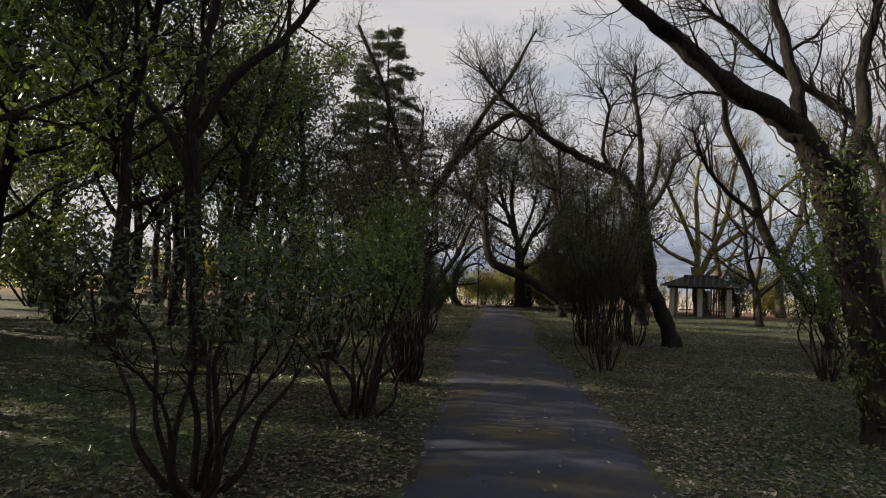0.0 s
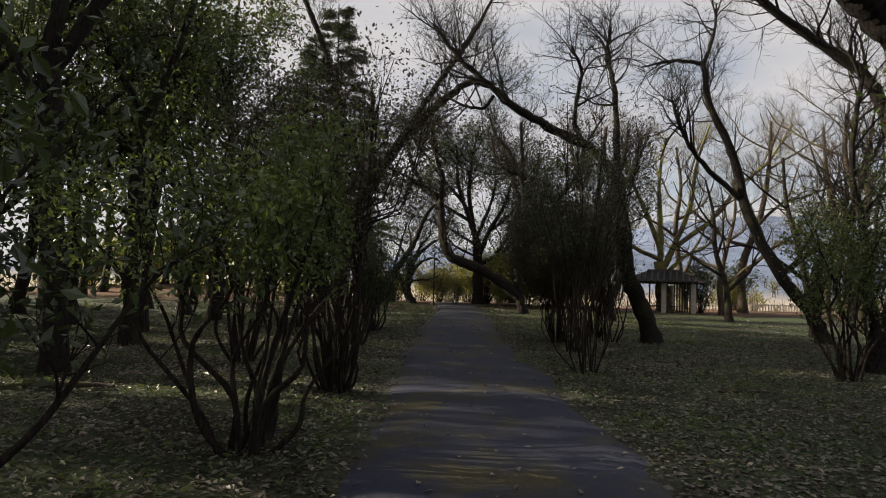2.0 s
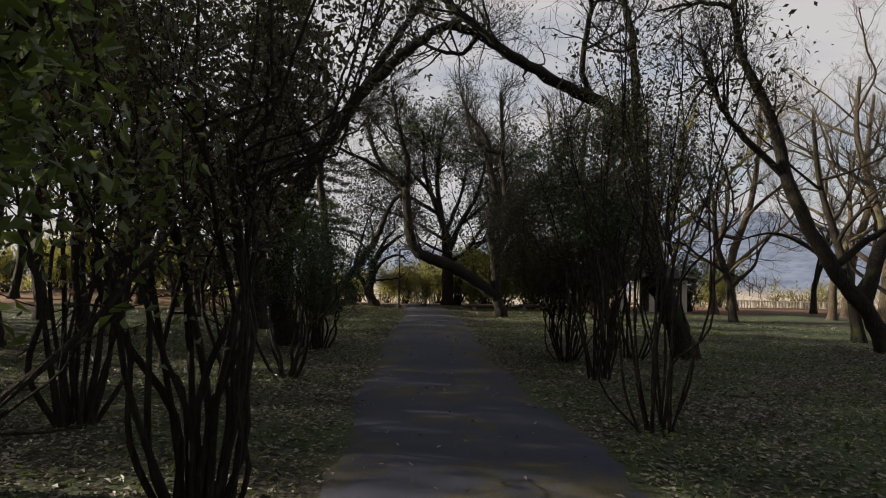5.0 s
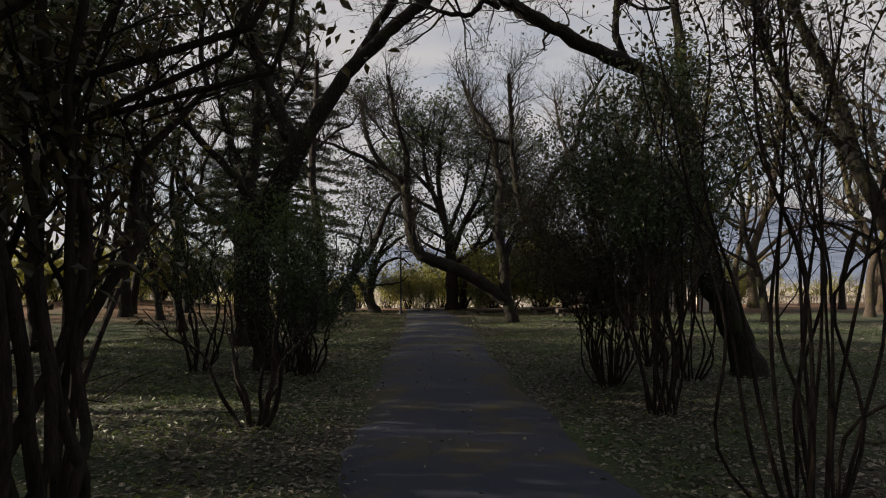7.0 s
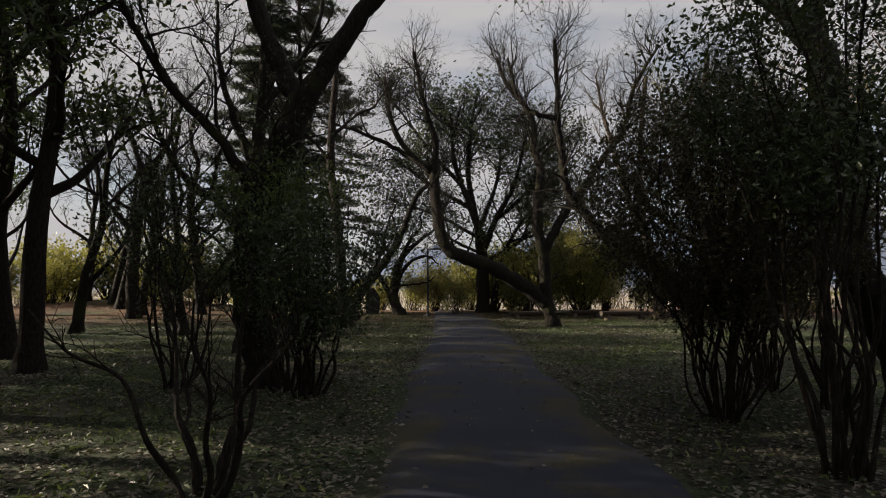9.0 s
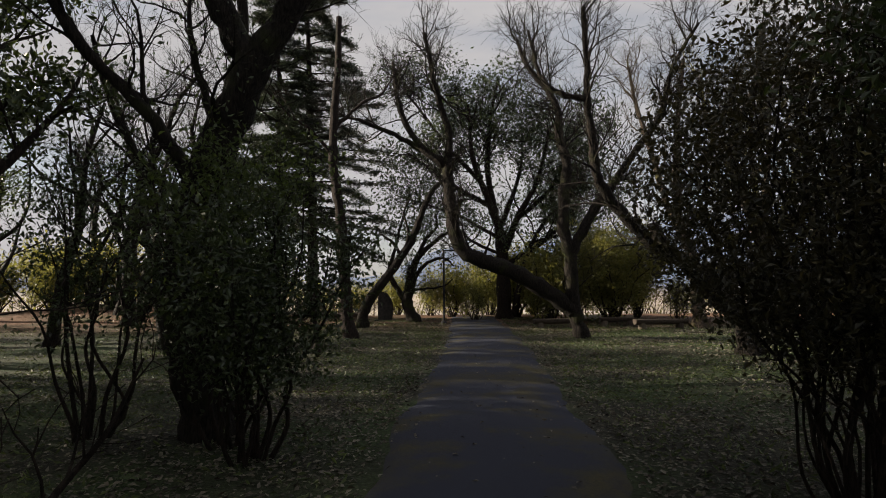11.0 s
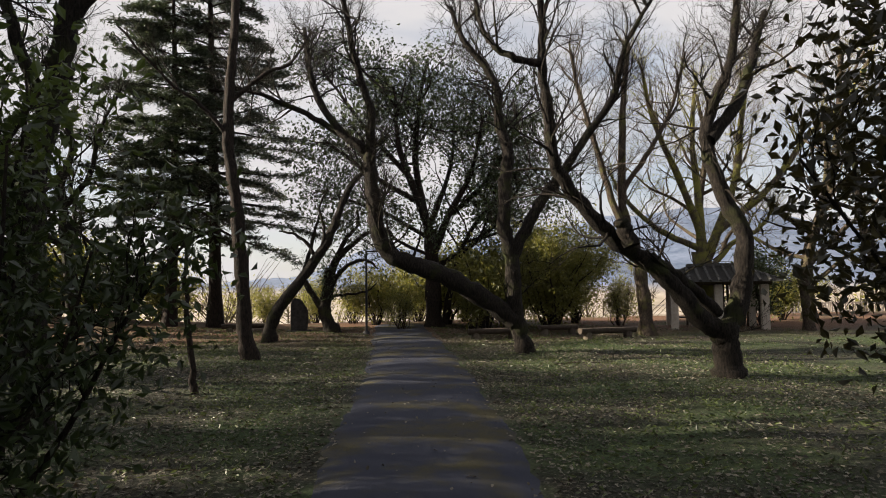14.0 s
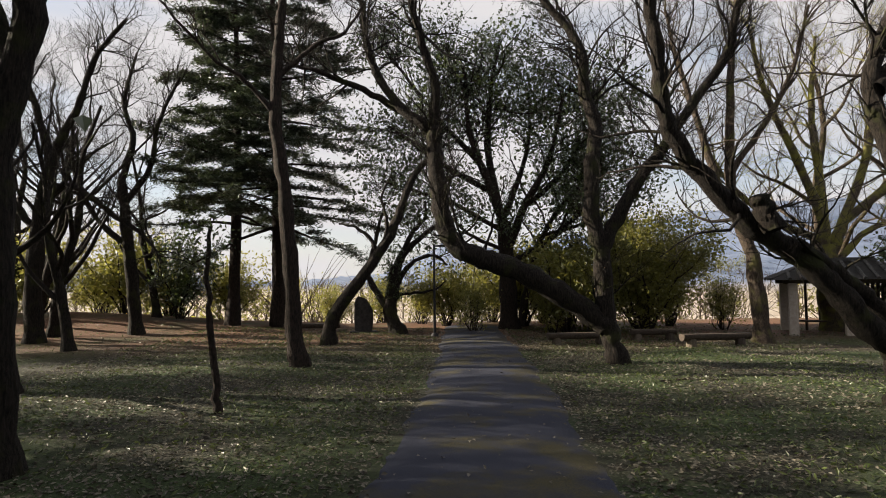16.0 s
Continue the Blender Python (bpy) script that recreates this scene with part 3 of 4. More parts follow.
g.leaves(np.array([4.25, 6.5, 2.7]) + rng.standard_normal((500, 3)) * np.array([0.2, 0.16, 0.3]), 0.06, rng)
geo_part("ivy", g, LEAF_GREEN, near_tree, "green climbing ivy leaves", False)

tree("cherry_tree", at(8.4, 12.2), [
    ("trunk", [(8.4, 0), (8.44, 0.35), (8.5, 0.75)], 0.17, 0.16, 0, 0),
    ("limb", [(8.48, 0.65), (8.15, 1.5), (8.0, 2.5), (7.7, 3.6), (7.8, 5.0)], 0.09, 0.03, -0.5, 0),
    ("limb", [(8.5, 0.65), (8.95, 1.8), (9.0, 3.5), (8.5, 4.9), (7.9, 5.5), (6.8, 6.2), (5.9, 7.0), (5.3, 7.5)], 0.14, 0.04, 0.3, 0),
    ("limb", [(9.0, 3.4), (9.2, 5.0), (9.3, 6.5), (9.6, 8.2)], 0.09, 0.03, 0.6, 0.1),
    ("limb", [(8.5, 0.7), (9.3, 1.4), (10.0, 2.5), (10.4, 4.0)], 0.08, 0.03, 0.5, 0),
], "many-stemmed bare cherry tree branching near the ground", BARK_CHERRY, 25, (15, 1.6, 3))

tree("forked_tree", at(-1.05, 18.4), [
    ("trunk", [(-1.0, 0), (-1.17, 0.7), (-1.27, 1.4), (-1.17, 2.2), (-0.85, 3.1), (-0.52, 3.8)], 0.235, 0.19, -0.3, 0),
    ("limb", [(-0.56, 3.7), (-0.88, 4.3), (-1.15, 4.95), (-1.45, 5.9), (-2.0, 7.6), (-2.8, 9.4)], 0.15, 0.05, 0.5, -0.3),
    ("limb", [(-0.56, 3.7), (-0.2, 4.3), (0.25, 5.0), (0.95, 5.75), (1.5, 6.25), (2.03, 6.61), (2.55, 6.5), (2.95, 6.3)], 0.155, 0.05, 0.0, -0.3),
    ("limb", [(0.3, 5.1), (0.9, 6.2), (1.5, 7.2), (2.1, 8.2), (2.8, 9.6)], 0.10, 0.03, 0.6, -0.1),
    ("limb", [(-1.0, 2.2), (-1.6, 3.2), (-2.3, 4.0), (-2.9, 5.2)], 0.09, 0.03, -0.6, 0),
], "forked tree with a mossy dark trunk beside the path", BARK_CHERRY, 16, (12, 1.6, 3), LEAF_DARK, 5000, 0.055)

tree("slender_tree", at(-0.8, 29.6), [
    ("trunk", [(-0.75, 0), (-0.87, 0.68), (-1.0, 2.39), (-1.13, 3.87), (-1.32, 5.11), (-1.29, 6.75), (-1.21, 8.03), (-1.19, 9.6)], 0.19, 0.08, 0.3, 0),
    ("limb", [(-1.3, 5.3), (-1.9, 6.0), (-2.6, 6.5), (-3.6, 7.6)], 0.06, 0.02, -0.8, 0.15),
    ("limb", [(-1.25, 6.2), (-0.5, 7.0), (0.1, 7.4), (0.6, 8.4)], 0.06, 0.02, 0.8, 0.2),
], "slender straight-trunked tree standing alone on the grass", BARK_CONIFER, 17, (5, 1.2, 3))

tree("leaning_tree", at(-0.85, 34.3), [
    ("trunk", [(-0.85, 0), (-0.71, 0.81), (0.0, 1.79), (0.82, 2.96), (1.22, 3.9), (1.69, 4.99), (2.17, 5.5)], 0.21, 0.07, 0.3, 0),
    ("limb", [(0.57, 2.62), (0.32, 3.05), (-0.09, 3.38), (-0.6, 3.5)], 0.07, 0.03, 0.3, 0.1),
    ("limb", [(0.7, 2.8), (0.85, 3.5), (0.7, 4.2), (0.95, 4.8)], 0.06, 0.02, -0.3, 0.1),
], "small leaning tree with a reddish crooked trunk", BARK_CHERRY, 18, (5, 0.8, 3))

ivy_tree = tree("ivy_clad_tree", at(1.05, 37.8), [
    ("trunk", [(1.09, 0), (0.74, 0.8), (0.93, 1.8), (0.99, 2.4)], 0.24, 0.2, 0, 0),
    ("limb", [(0.74, 0.75), (0.11, 1.81), (0.01, 2.21), (0.3, 3.41), (0.6, 4.6)], 0.13, 0.04, 0.2, 0),
    ("limb", [(0.99, 2.35), (1.69, 3.21), (2.5, 3.82), (3.1, 4.2)], 0.12, 0.03, 0.3, 0),
    ("limb", [(0.93, 1.6), (1.49, 2.4), (2.29, 2.7), (2.75, 2.35)], 0.1, 0.03, -0.3, 0),
    ("limb", [(0.99, 2.35), (1.49, 3.41), (1.99, 4.02), (2.0, 4.6)], 0.1, 0.03, 0, 0),
    ("limb", [(0.9, 1.3), (1.6, 1.4), (2.3, 1.5), (2.7, 1.8)], 0.06, 0.02, 0.2, 0),
], "gnarled bare tree with an ivy-clad fork", BARK_CHERRY, 19, (4, 0.7, 3))
g = Geo()
k = 900
h = rng.uniform(1.2, 3.0, k)
g.leaves(np.stack([0.92 + 0.3 * rng.standard_normal(k), 37.8 + 0.3 * rng.standard_normal(k), h], 1), 0.1, rng)
geo_part("ivy", g, LEAF_DARK, ivy_tree, "dark ivy leaves", False)

tree("bare_tree", at(11.3, 33.3), [
    ("trunk", [(11.31, 0), (11.21, 1.31), (11.03, 2.71), (10.69, 3.77), (10.62, 5.2), (10.82, 7.91), (11.09, 9.9)], 0.24, 0.07, 0.3, 0),
    ("limb", [(11.03, 2.65), (10.24, 4.48), (9.74, 6.6), (9.32, 8.4), (9.2, 9.8)], 0.13, 0.04, 0.8, 0),
    ("limb", [(10.65, 4.8), (11.6, 6.2), (12.3, 7.6), (12.7, 9.4)], 0.10, 0.03, -0.6, 0.1),
], "tall bare tree with a flared foot near the benches", BARK_PALE, 20, (13, 2.0, 3))

tree("mossy_tree", at(15.7, 36.5), [
    ("trunk", [(15.75, 0), (15.5, 1.6), (15.4, 2.9)], 0.42, 0.36, 0, 0),
    ("limb", [(15.4, 2.7), (15.3, 3.7), (14.43, 5.6), (13.22, 8.0), (12.65, 10.0)], 0.2, 0.05, -0.8, 0),
    ("limb", [(15.4, 2.6), (15.5, 5.0), (15.5, 7.7), (16.0, 10.4)], 0.19, 0.05, 0.8, 0),
    ("limb", [(15.5, 2.3), (16.24, 3.81), (17.26, 6.1), (17.74, 8.8), (18.6, 11.2)], 0.2, 0.05, 0.5, 0),
    ("limb", [(16.2, 3.7), (18.5, 5.5), (20.0, 7.5), (21.6, 9.0), (22.7, 11.0)], 0.16, 0.05, -1.2, 0.1),
    ("limb", [(15.4, 3.0), (13.7, 3.8), (12.47, 5.0), (11.87, 6.2)], 0.14, 0.04, 0.6, 0),
    ("limb", [(15.6, 2.0), (16.9, 3.2), (18.4, 3.9), (19.6, 5.0)], 0.13, 0.04, 0.9, 0),
], "bare many-limbed tree with yellow-green moss on its limbs", BARK_MOSSY, 21, (10, 2.2, 3))

tree("dark_evergreen_tree", at(5.1, 39.0), [
    ("trunk", [(5.09, 0), (5.05, 2.19), (4.96, 3.95)], 0.34, 0.26, 0, 0),
    ("limb", [(4.96, 3.85), (4.31, 5.5), (3.66, 7.25), (3.46, 9.5)], 0.18, 0.05, -0.8, 0),
    ("limb", [(5.06, 2.85), (5.63, 4.4), (6.56, 6.2), (7.06, 8.5)], 0.18, 0.05, -1.0, 0),
    ("limb", [(4.9, 3.85), (4.43, 6.4), (4.56, 8.9), (5.0, 11.2)], 0.18, 0.05, 0.6, 0),
    ("limb", [(5.5, 0.1), (5.82, 1.75), (6.29, 3.3), (7.3, 4.8), (8.3, 5.6)], 0.15, 0.04, -0.4, 0),
    ("limb", [(4.6, 5.0), (3.0, 5.9), (1.9, 6.6), (0.7, 7.4)], 0.12, 0.04, -0.6, 0),
    ("limb", [(5.3, 2.5), (6.8, 3.4), (8.0, 4.6), (8.9, 6.2)], 0.13, 0.04, -0.5, 0),
    ("limb", [(5.6, 4.4), (7.0, 5.6), (8.3, 7.4), (8.8, 8.8)], 0.11, 0.04, 0.5, 0),
    ("limb", [(4.95, 2.9), (3.6, 3.5), (2.7, 4.4)], 0.08, 0.03, -0.6, 0),
    ("limb", [(4.9, 3.6), (3.2, 4.6), (1.6, 5.2), (0.4, 5.6)], 0.09, 0.03, 0.6, 0),
    ("limb", [(5.0, 4.2), (5.9, 6.6), (6.2, 9.0)], 0.12, 0.04, 0.9, 0),
    ("limb", [(6.2, 3.4), (8.0, 3.9), (9.4, 4.8)], 0.08, 0.03, -0.9, 0),
    ("limb", [(4.2, 6.0), (2.6, 7.8), (1.6, 9.2), (0.6, 10.6)], 0.11, 0.04, 0.6, 0),
], "spreading dark evergreen tree behind the path's end", BARK_CONIFER, 22, (9, 2.7, 3), LEAF_DARK, 32000, 0.15, cloud_r=0.6, up=0.15, clump=9)

tree("sapling", at(-1.0, 25.1), [
    ("trunk", [(-0.98, 0), (-1.03, 0.56), (-1.1, 1.27), (-1.15, 1.92), (-1.1, 2.5)], 0.055, 0.025, 0, 0),
], "thin upright sapling with a few dark leaves", BARK_CONIFER, 23, (10, 0.45, 2), LEAF_DARK, 220, 0.06)

tree("bare_tree", at(-2.27, 22.7), [
    ("trunk", [(-2.27, 0), (-2.3, 0.85), (-2.35, 2.09), (-2.37, 3.03), (-2.26, 3.66), (-2.11, 4.58), (-2.02, 5.6), (-2.07, 7.2)], 0.22, 0.09, 0.2, 0),
    ("limb", [(-2.37, 2.3), (-2.77, 3.0), (-3.47, 3.5), (-4.07, 4.6), (-4.37, 5.8)], 0.11, 0.03, -0.4, 0),
    ("limb", [(-2.22, 3.8), (-2.67, 4.9), (-3.07, 6.2), (-3.17, 7.6)], 0.09, 0.03, 0.6, 0.1),
    ("limb", [(-2.07, 5.0), (-1.47, 5.9), (-0.97, 7.0), (-0.87, 8.3)], 0.08, 0.03, 0.5, 0.1),
], "dark bare tree with a thick straight trunk", BARK_CHERRY, 31, (10, 1.6, 3))
tree("gnarled_tree", at(-9.6, 35.3), [
    ("trunk", [(-9.6, 0), (-9.7, 1.6), (-9.55, 3.9), (-9.25, 5.4)], 0.26, 0.17, 0, 0),
    ("limb", [(-9.25, 5.4), (-9.7, 6.6), (-10.2, 7.9), (-10.9, 9.6)], 0.14, 0.05, 0.5, 0),
    ("limb", [(-9.25, 5.4), (-8.9, 6.2), (-8.4, 7.0), (-7.9, 8.4), (-6.9, 9.6)], 0.15, 0.05, -0.5, 0),
    ("limb", [(-9.5, 4.1), (-8.8, 4.7), (-8.0, 4.3), (-7.2, 3.7), (-6.3, 3.1), (-5.7, 2.3)], 0.13, 0.03, -0.6, 0),
    ("limb", [(-9.6, 3.2), (-10.6, 4.4), (-11.6, 5.2), (-12.1, 6.8)], 0.12, 0.04, 0.6, 0),
], "gnarled bare tree with a drooping limb at the wood's edge", BARK_CHERRY, 34, (16, 1.7, 3))
tree("gnarled_tree", at(-7.7, 37.6), [
    ("trunk", [(-7.7, 0), (-7.9, 1.9), (-8.1, 3.6), (-8.3, 5.2)], 0.22, 0.15, 0, 0),
    ("limb", [(-8.3, 5.2), (-8.0, 6.6), (-8.4, 8.0), (-8.1, 9.8)], 0.13, 0.04, 0.5, 0),
    ("limb", [(-8.2, 4.4), (-7.3, 5.6), (-7.0, 7.0), (-6.2, 8.6)], 0.11, 0.04, -0.5, 0),
    ("limb", [(-8.0, 2.9), (-9.2, 4.0), (-10.0, 5.6), (-10.2, 7.4)], 0.11, 0.04, 0.4, 0),
], "gnarled bare tree with crooked limbs at the wood's edge", BARK_CHERRY, 35, (14, 1.7, 3))
conifer("conifer", at(-5.4, 40.5), 16.0, 32, "tall conifer with level dark boughs", 3.9, 4.8, NEEDLE, 0.24, 100, sprays=30)
conifer("conifer", at(-3.75, 41.0), 19.0, 33, "tall conifer with level grey-green boughs", 3.8, 6.0, NEEDLE, 0.27, 125, sprays=34)

# ---- shrubs beside the path ----
shrub("vase_shrub", at(-1.6, 4.5), 2.0, 1.55, 51, "spreading shrub with few dark leaves on bare crooked stems", 11, LEAF_DARK, 3800, 0.05, 0.55, thick=0.026, twig=(7, 0.5, 2))
shrub("vase_shrub", at(-0.8, 6.95), 2.35, 1.25, 52, "shrub with crooked bare stems and green upper leaves", 14, LEAF_GREEN, 9000, 0.055, 0.55, thick=0.026)
shrub("vase_shrub", at(-0.4, 9.5), 4.1, 1.45, 53, "tall dense shrub fanning out of one foot", 22, LEAF_RUST, 14500, 0.045, 0.34, thick=0.02, twig=(8, 0.6, 2), cloud_r=0.4)
shrub("vase_shrub", at(-2.0, 11.6), 4.0, 1.1, 55, "tall bare-stemmed shrub with sparse dark leaves", 12, LEAF_DARK, 1300, 0.05, 0.45, thick=0.024)
shrub("bare_shrub", at(-0.5, 14.0), 1.45, 1.4, 56, "low bare shrub with crooked spreading branches", 7, None, 0, 0.05, 0.4, thick=0.03, twig=(5, 0.45, 2))
shrub("evergreen_shrub", at(-0.35, 17.4), 2.35, 1.1, 57, "dark evergreen shrub spreading from crooked stems beside the path", 16, LEAF_DARK, 12500, 0.055, 0.28, twig=(8, 0.5, 2), thick=0.02)
shrub("camellia", at(-0.7, 17.9), 3.7, 0.8, 58, "glossy evergreen shrub grown up against a trunk", 7, LEAF_GREEN, 3000, 0.06, 0.58, twig=(5, 0.45, 2))

shrub("camellia", at(-2.2, 18.4), 3.0, 1.1, 65, "glossy evergreen shrub with bare lower stems", 10, LEAF_DARK, 4500, 0.055, 0.35)
shrub("vase_shrub", at(5.1, 15.9), 3.4, 0.8, 66, "tall twiggy shrub with small dark leaves", 10, LEAF_DARK, 2500, 0.05, 0.4, thick=0.016)
shrub("vase_shrub", at(3.0, 10.95), 4.1, 1.15, 59, "tall shrub with sparse rusty leaves on many fine stems", 17, LEAF_RUST, 3400, 0.045, 0.5, thick=0.011, twig=(8, 0.6, 2))
shrub("dome_shrub", at(3.85, 15.75), 3.3, 1.34, 60, "dense round-headed shrub of fine dark twigs and leaves", 34, LEAF_RUST, 36000, 0.046, 0.26, dome=0.8, thick=0.013, twig=(12, 0.45, 2))
shrub("vase_shrub", at(3.75, 14.1), 4.2, 1.2, 61, "tall shrub of crooked bare stems with sparse dark leaves above", 14, LEAF_DARK, 13000, 0.05, 0.45, thick=0.017, twig=(8, 0.6, 2))
shrub("vase_shrub", at(5.2, 17.2), 3.7, 0.9, 62, "tall dark shrub with a haze of fine twigs", 24, LEAF_DARK, 5500, 0.045, 0.45, thick=0.013, twig=(8, 0.5, 2))
shrub("vase_shrub", at(7.2, 11.3), 3.2, 1.3, 64, "twiggy green shrub at the foot of an old tree", 14, LEAF_GREEN, 6500, 0.06, 0.3)

shrub("sunlit_shrub", at(9.1, 36.2), 3.9, 2.7, 70, "broad olive-yellow evergreen shrub in the sun", 20, LEAF_OLIVE_SUNLIT, 22000, 0.11, 0.1, thick=0.05, cloud_r=0.5, twig=(8, 0.9, 2))
shrub("sunlit_shrub", at(11.3, 39.5), 3.6, 1.8, 71, "olive-yellow shrub at the terrace edge", 12, LEAF_OLIVE_SUNLIT, 9000, 0.11, 0.2, thick=0.04, cloud_r=0.5)
# edge shrubs below: sunlit tone comes partly from the yellowed leaf colour
low = shrub("edge_shrub", at(2.9, 41.5), 2.6, 1.6, 72, "olive-green shrub at the terrace edge, sunlit tone in its colour", 12, LEAF_OLIVE_SUNLIT, 3200, 0.145, 0.12, thick=0.03, cloud_r=0.5, twig=(4, 0.6, 2), group="shrubs along the terrace edge")
olive = shrub("edge_shrub", at(3.7, 38.2), 1.5, 0.8, 73, "small yellow-green shrub at the path's end", 10, LEAF_OLIVE_SUNLIT, 3500, 0.07, 0.1, group="shrubs along the terrace edge")
dark = shrub("edge_shrub", at(-8.0, 42.0), 3.6, 1.9, 74, "dark dense evergreen shrub at the wood's edge", 12, LEAF_DARK, 2800, 0.16, 0.08, thick=0.035, cloud_r=0.5, twig=(4, 0.6, 2), group="shrubs along the terrace edge")
for x, y, turn, size in ((-21, 41.0, 20, 1.1), (-9.6, 9.3, 60, 0.9), (-11.2, 12.6, 200, 1.0), (-10.2, 16.6, 320, 0.9),
                         (17.6, 36.0, 90, 0.85), (7.0, 42.0, 160, 0.9), (-24, 36, 70, 1.2), (23, 42, 10, 0.9),
                         (-14, 13.5, 10, 1.2), (-17, 18, 80, 1.3), (-16, 24, 150, 1.2), (-21, 10, 210, 1.4), (-13, 5.5, 300, 1.2), (-21, 28, 40, 1.2)):
    drop_in(dark, x, y, turn, size)
for x, y, turn, size in ((-10.8, 43.5, 40, 1.4), (-13.6, 42.0, 130, 1.2), (-6.6, 44.5, 200, 1.1), (-17.5, 44.0, 250, 1.4), (5.0, 43.5, 80, 1.1), (7.8, 41.0, 140, 1.0), (0.2, 44.5, 30, 0.8), (6.8, 37.4, 200, 1.25), (5.9, 40.6, 20, 1.35), (8.2, 39.0, 250, 1.3), (20.5, 38.5, 10, 0.8), (-2.2, 46, 300, 0.7), (-9.4, 44.5, 50, 1.0), (-12.6, 45, 170, 1.1), (-16, 43, 10, 1.0), (-19.3, 42.5, 90, 1.1)):
    drop_in(low, x, y, turn, size)
for x, y, turn, size in ((6.3, 37.2, 70, 0.9), (12.6, 38.0, 140, 1.1), (1.9, 42.5, 210, 1.2), (-15.5, 40.5, 20, 1.3)):
    drop_in(olive, x, y, turn, size)

# ---- the wood on both sides ----
ever = [wild_tree("evergreen_tree", at(x, y), h, sd, "dark evergreen tree with a slender trunk in the wood", BARK_CONIFER, lm, 6000, 0.13, cloud_r=0.6,
                  limbs=11, radius=rad, fork=f, reach=0.3, twig=(6, 1.4, 2), group="evergreen trees of the wood")
        for x, y, h, sd, rad, f, lm in ((-7.4, 14.4, 10.5, 81, 0.15, 0.25, LEAF_GREEN), (-6.6, 12.2, 11.0, 82, 0.17, 0.3, LEAF_DARK), (-6.4, 22.0, 10.5, 83, 0.18, 0.3, LEAF_DARK))]
# trees at x -23 and from (-14, 3.5) on: added sun blockers, mostly unseen
for i, (x, y, turn, size) in enumerate(((-6.5, 7.0, 50, 1.05), (-8.5, 11.5, 160, 1.1), (-7.6, 17.5, 220, 1.0), (-11.0, 15.0, 80, 1.15), (-10.6, 20.5, 310, 1.05),
                                        (-13.5, 10.0, 10, 1.2), (-9.5, 4.0, 130, 1.1), (-14.5, 18.5, 250, 1.1), (-8.0, 2.2, 200, 0.95),
                                        (-17.5, 13.0, 30, 1.2), (-8.6, 24.6, 100, 1.1), (-18, 22, 140, 1.1),
                                        (-23, 23.5, 20, 1.2), (-23, 18, 280, 1.2), (-4.9, 20.0, 60, 1.0), (-5.2, 15.8, 150, 0.9), (-6.0, 17.6, 190, 0.95),
                                        (-14, 3.5, 20, 1.2), (-18.5, 6.5, 110, 1.2), (-16, 25.5, 200, 1.2), (-20.5, 28, 290, 1.1), (-14.5, 22.5, 60, 1.15), (-20, 31.5, 130, 1.05), (-25, 37.5, 10, 1.1), (-12.0, 7.4, 100, 1.1), (-16.5, 9.2, 300, 1.15), (-11.5, 1.6, 220, 1.1), (-17.5, 2.5, 30, 1.2), (-13.5, 29.0, 80, 1.05), (-15.5, 33.8, 190, 1.1))):
    drop_in(ever[i % 3], x, y, turn, size)

tree("bare_tree", at(-4.0, 10.4), [
    ("trunk", [(-4.0, 0), (-4.1, 1.5), (-4.3, 3.9)], 0.17, 0.13, 0, 0),
    ("limb", [(-4.3, 3.8), (-3.7, 4.9), (-2.9, 5.7), (-2.3, 6.6), (-1.8, 7.8)], 0.10, 0.03, 0.5, 0),
    ("limb", [(-4.3, 3.8), (-4.2, 5.2), (-4.0, 6.4), (-3.8, 7.8), (-3.9, 9.0)], 0.10, 0.03, 0.2, 0),
    ("limb", [(-4.25, 3.2), (-4.9, 4.3), (-5.8, 5.2), (-6.4, 6.5)], 0.08, 0.03, -0.4, 0),
], "bare dark tree with upswept limbs in the wood", BARK_CHERRY, 24, (11, 1.7, 3))
tree("bare_tree", at(-4.5, 13.7), [
    ("trunk", [(-4.5, 0), (-4.55, 1.8), (-4.45, 4.2)], 0.15, 0.11, 0, 0),
    ("limb", [(-4.45, 4.1), (-4.0, 5.4), (-3.7, 7.0), (-3.8, 8.8)], 0.09, 0.03, 0.4, 0),
    ("limb", [(-4.45, 4.1), (-5.1, 5.3), (-5.5, 6.9), (-5.4, 8.6)], 0.08, 0.03, -0.4, 0),
], "bare slender tree in the shade of the wood", BARK_CHERRY, 26, (9, 1.6, 3))
bare = [wild_tree("bare_tree", at(x, y), h, sd, "bare many-branched tree on the shaded grass", m, None, limbs=7, radius=rad, fork=f, lean=1.0,
                  twig=(5, 1.7, 3), group="bare trees of the wood")
        for x, y, h, sd, rad, f, m in ((14.1, 26.8, 8.5, 91, 0.15, 0.2, BARK_CHERRY), (17.5, 33.5, 10.0, 92, 0.17, 0.2, BARK_PALE),
                                       (-9.9, 36.7, 10.5, 93, 0.19, 0.22, BARK_CHERRY), (12.4, 19.2, 7.5, 94, 0.14, 0.2, BARK_CHERRY))]
for i, (x, y, turn, size) in enumerate(((20, 29, 70, 1.0), (16.5, 22.5, 150, 0.9), (24, 35, 220, 1.15), (20.5, 20, 300, 0.95), (13.5, 14.0, 120, 0.8),
                                        (-12.5, 40.0, 40, 1.0), (-7.6, 33.5, 200, 0.8), (-16.0, 37.0, 110, 1.05), (-4.9, 27.0, 260, 0.75),
                                        (-8.2, 28.0, 10, 0.85))):
    drop_in(bare[2 if x < 0 else (i * 3 + 1) % 4], x, y, turn, size)
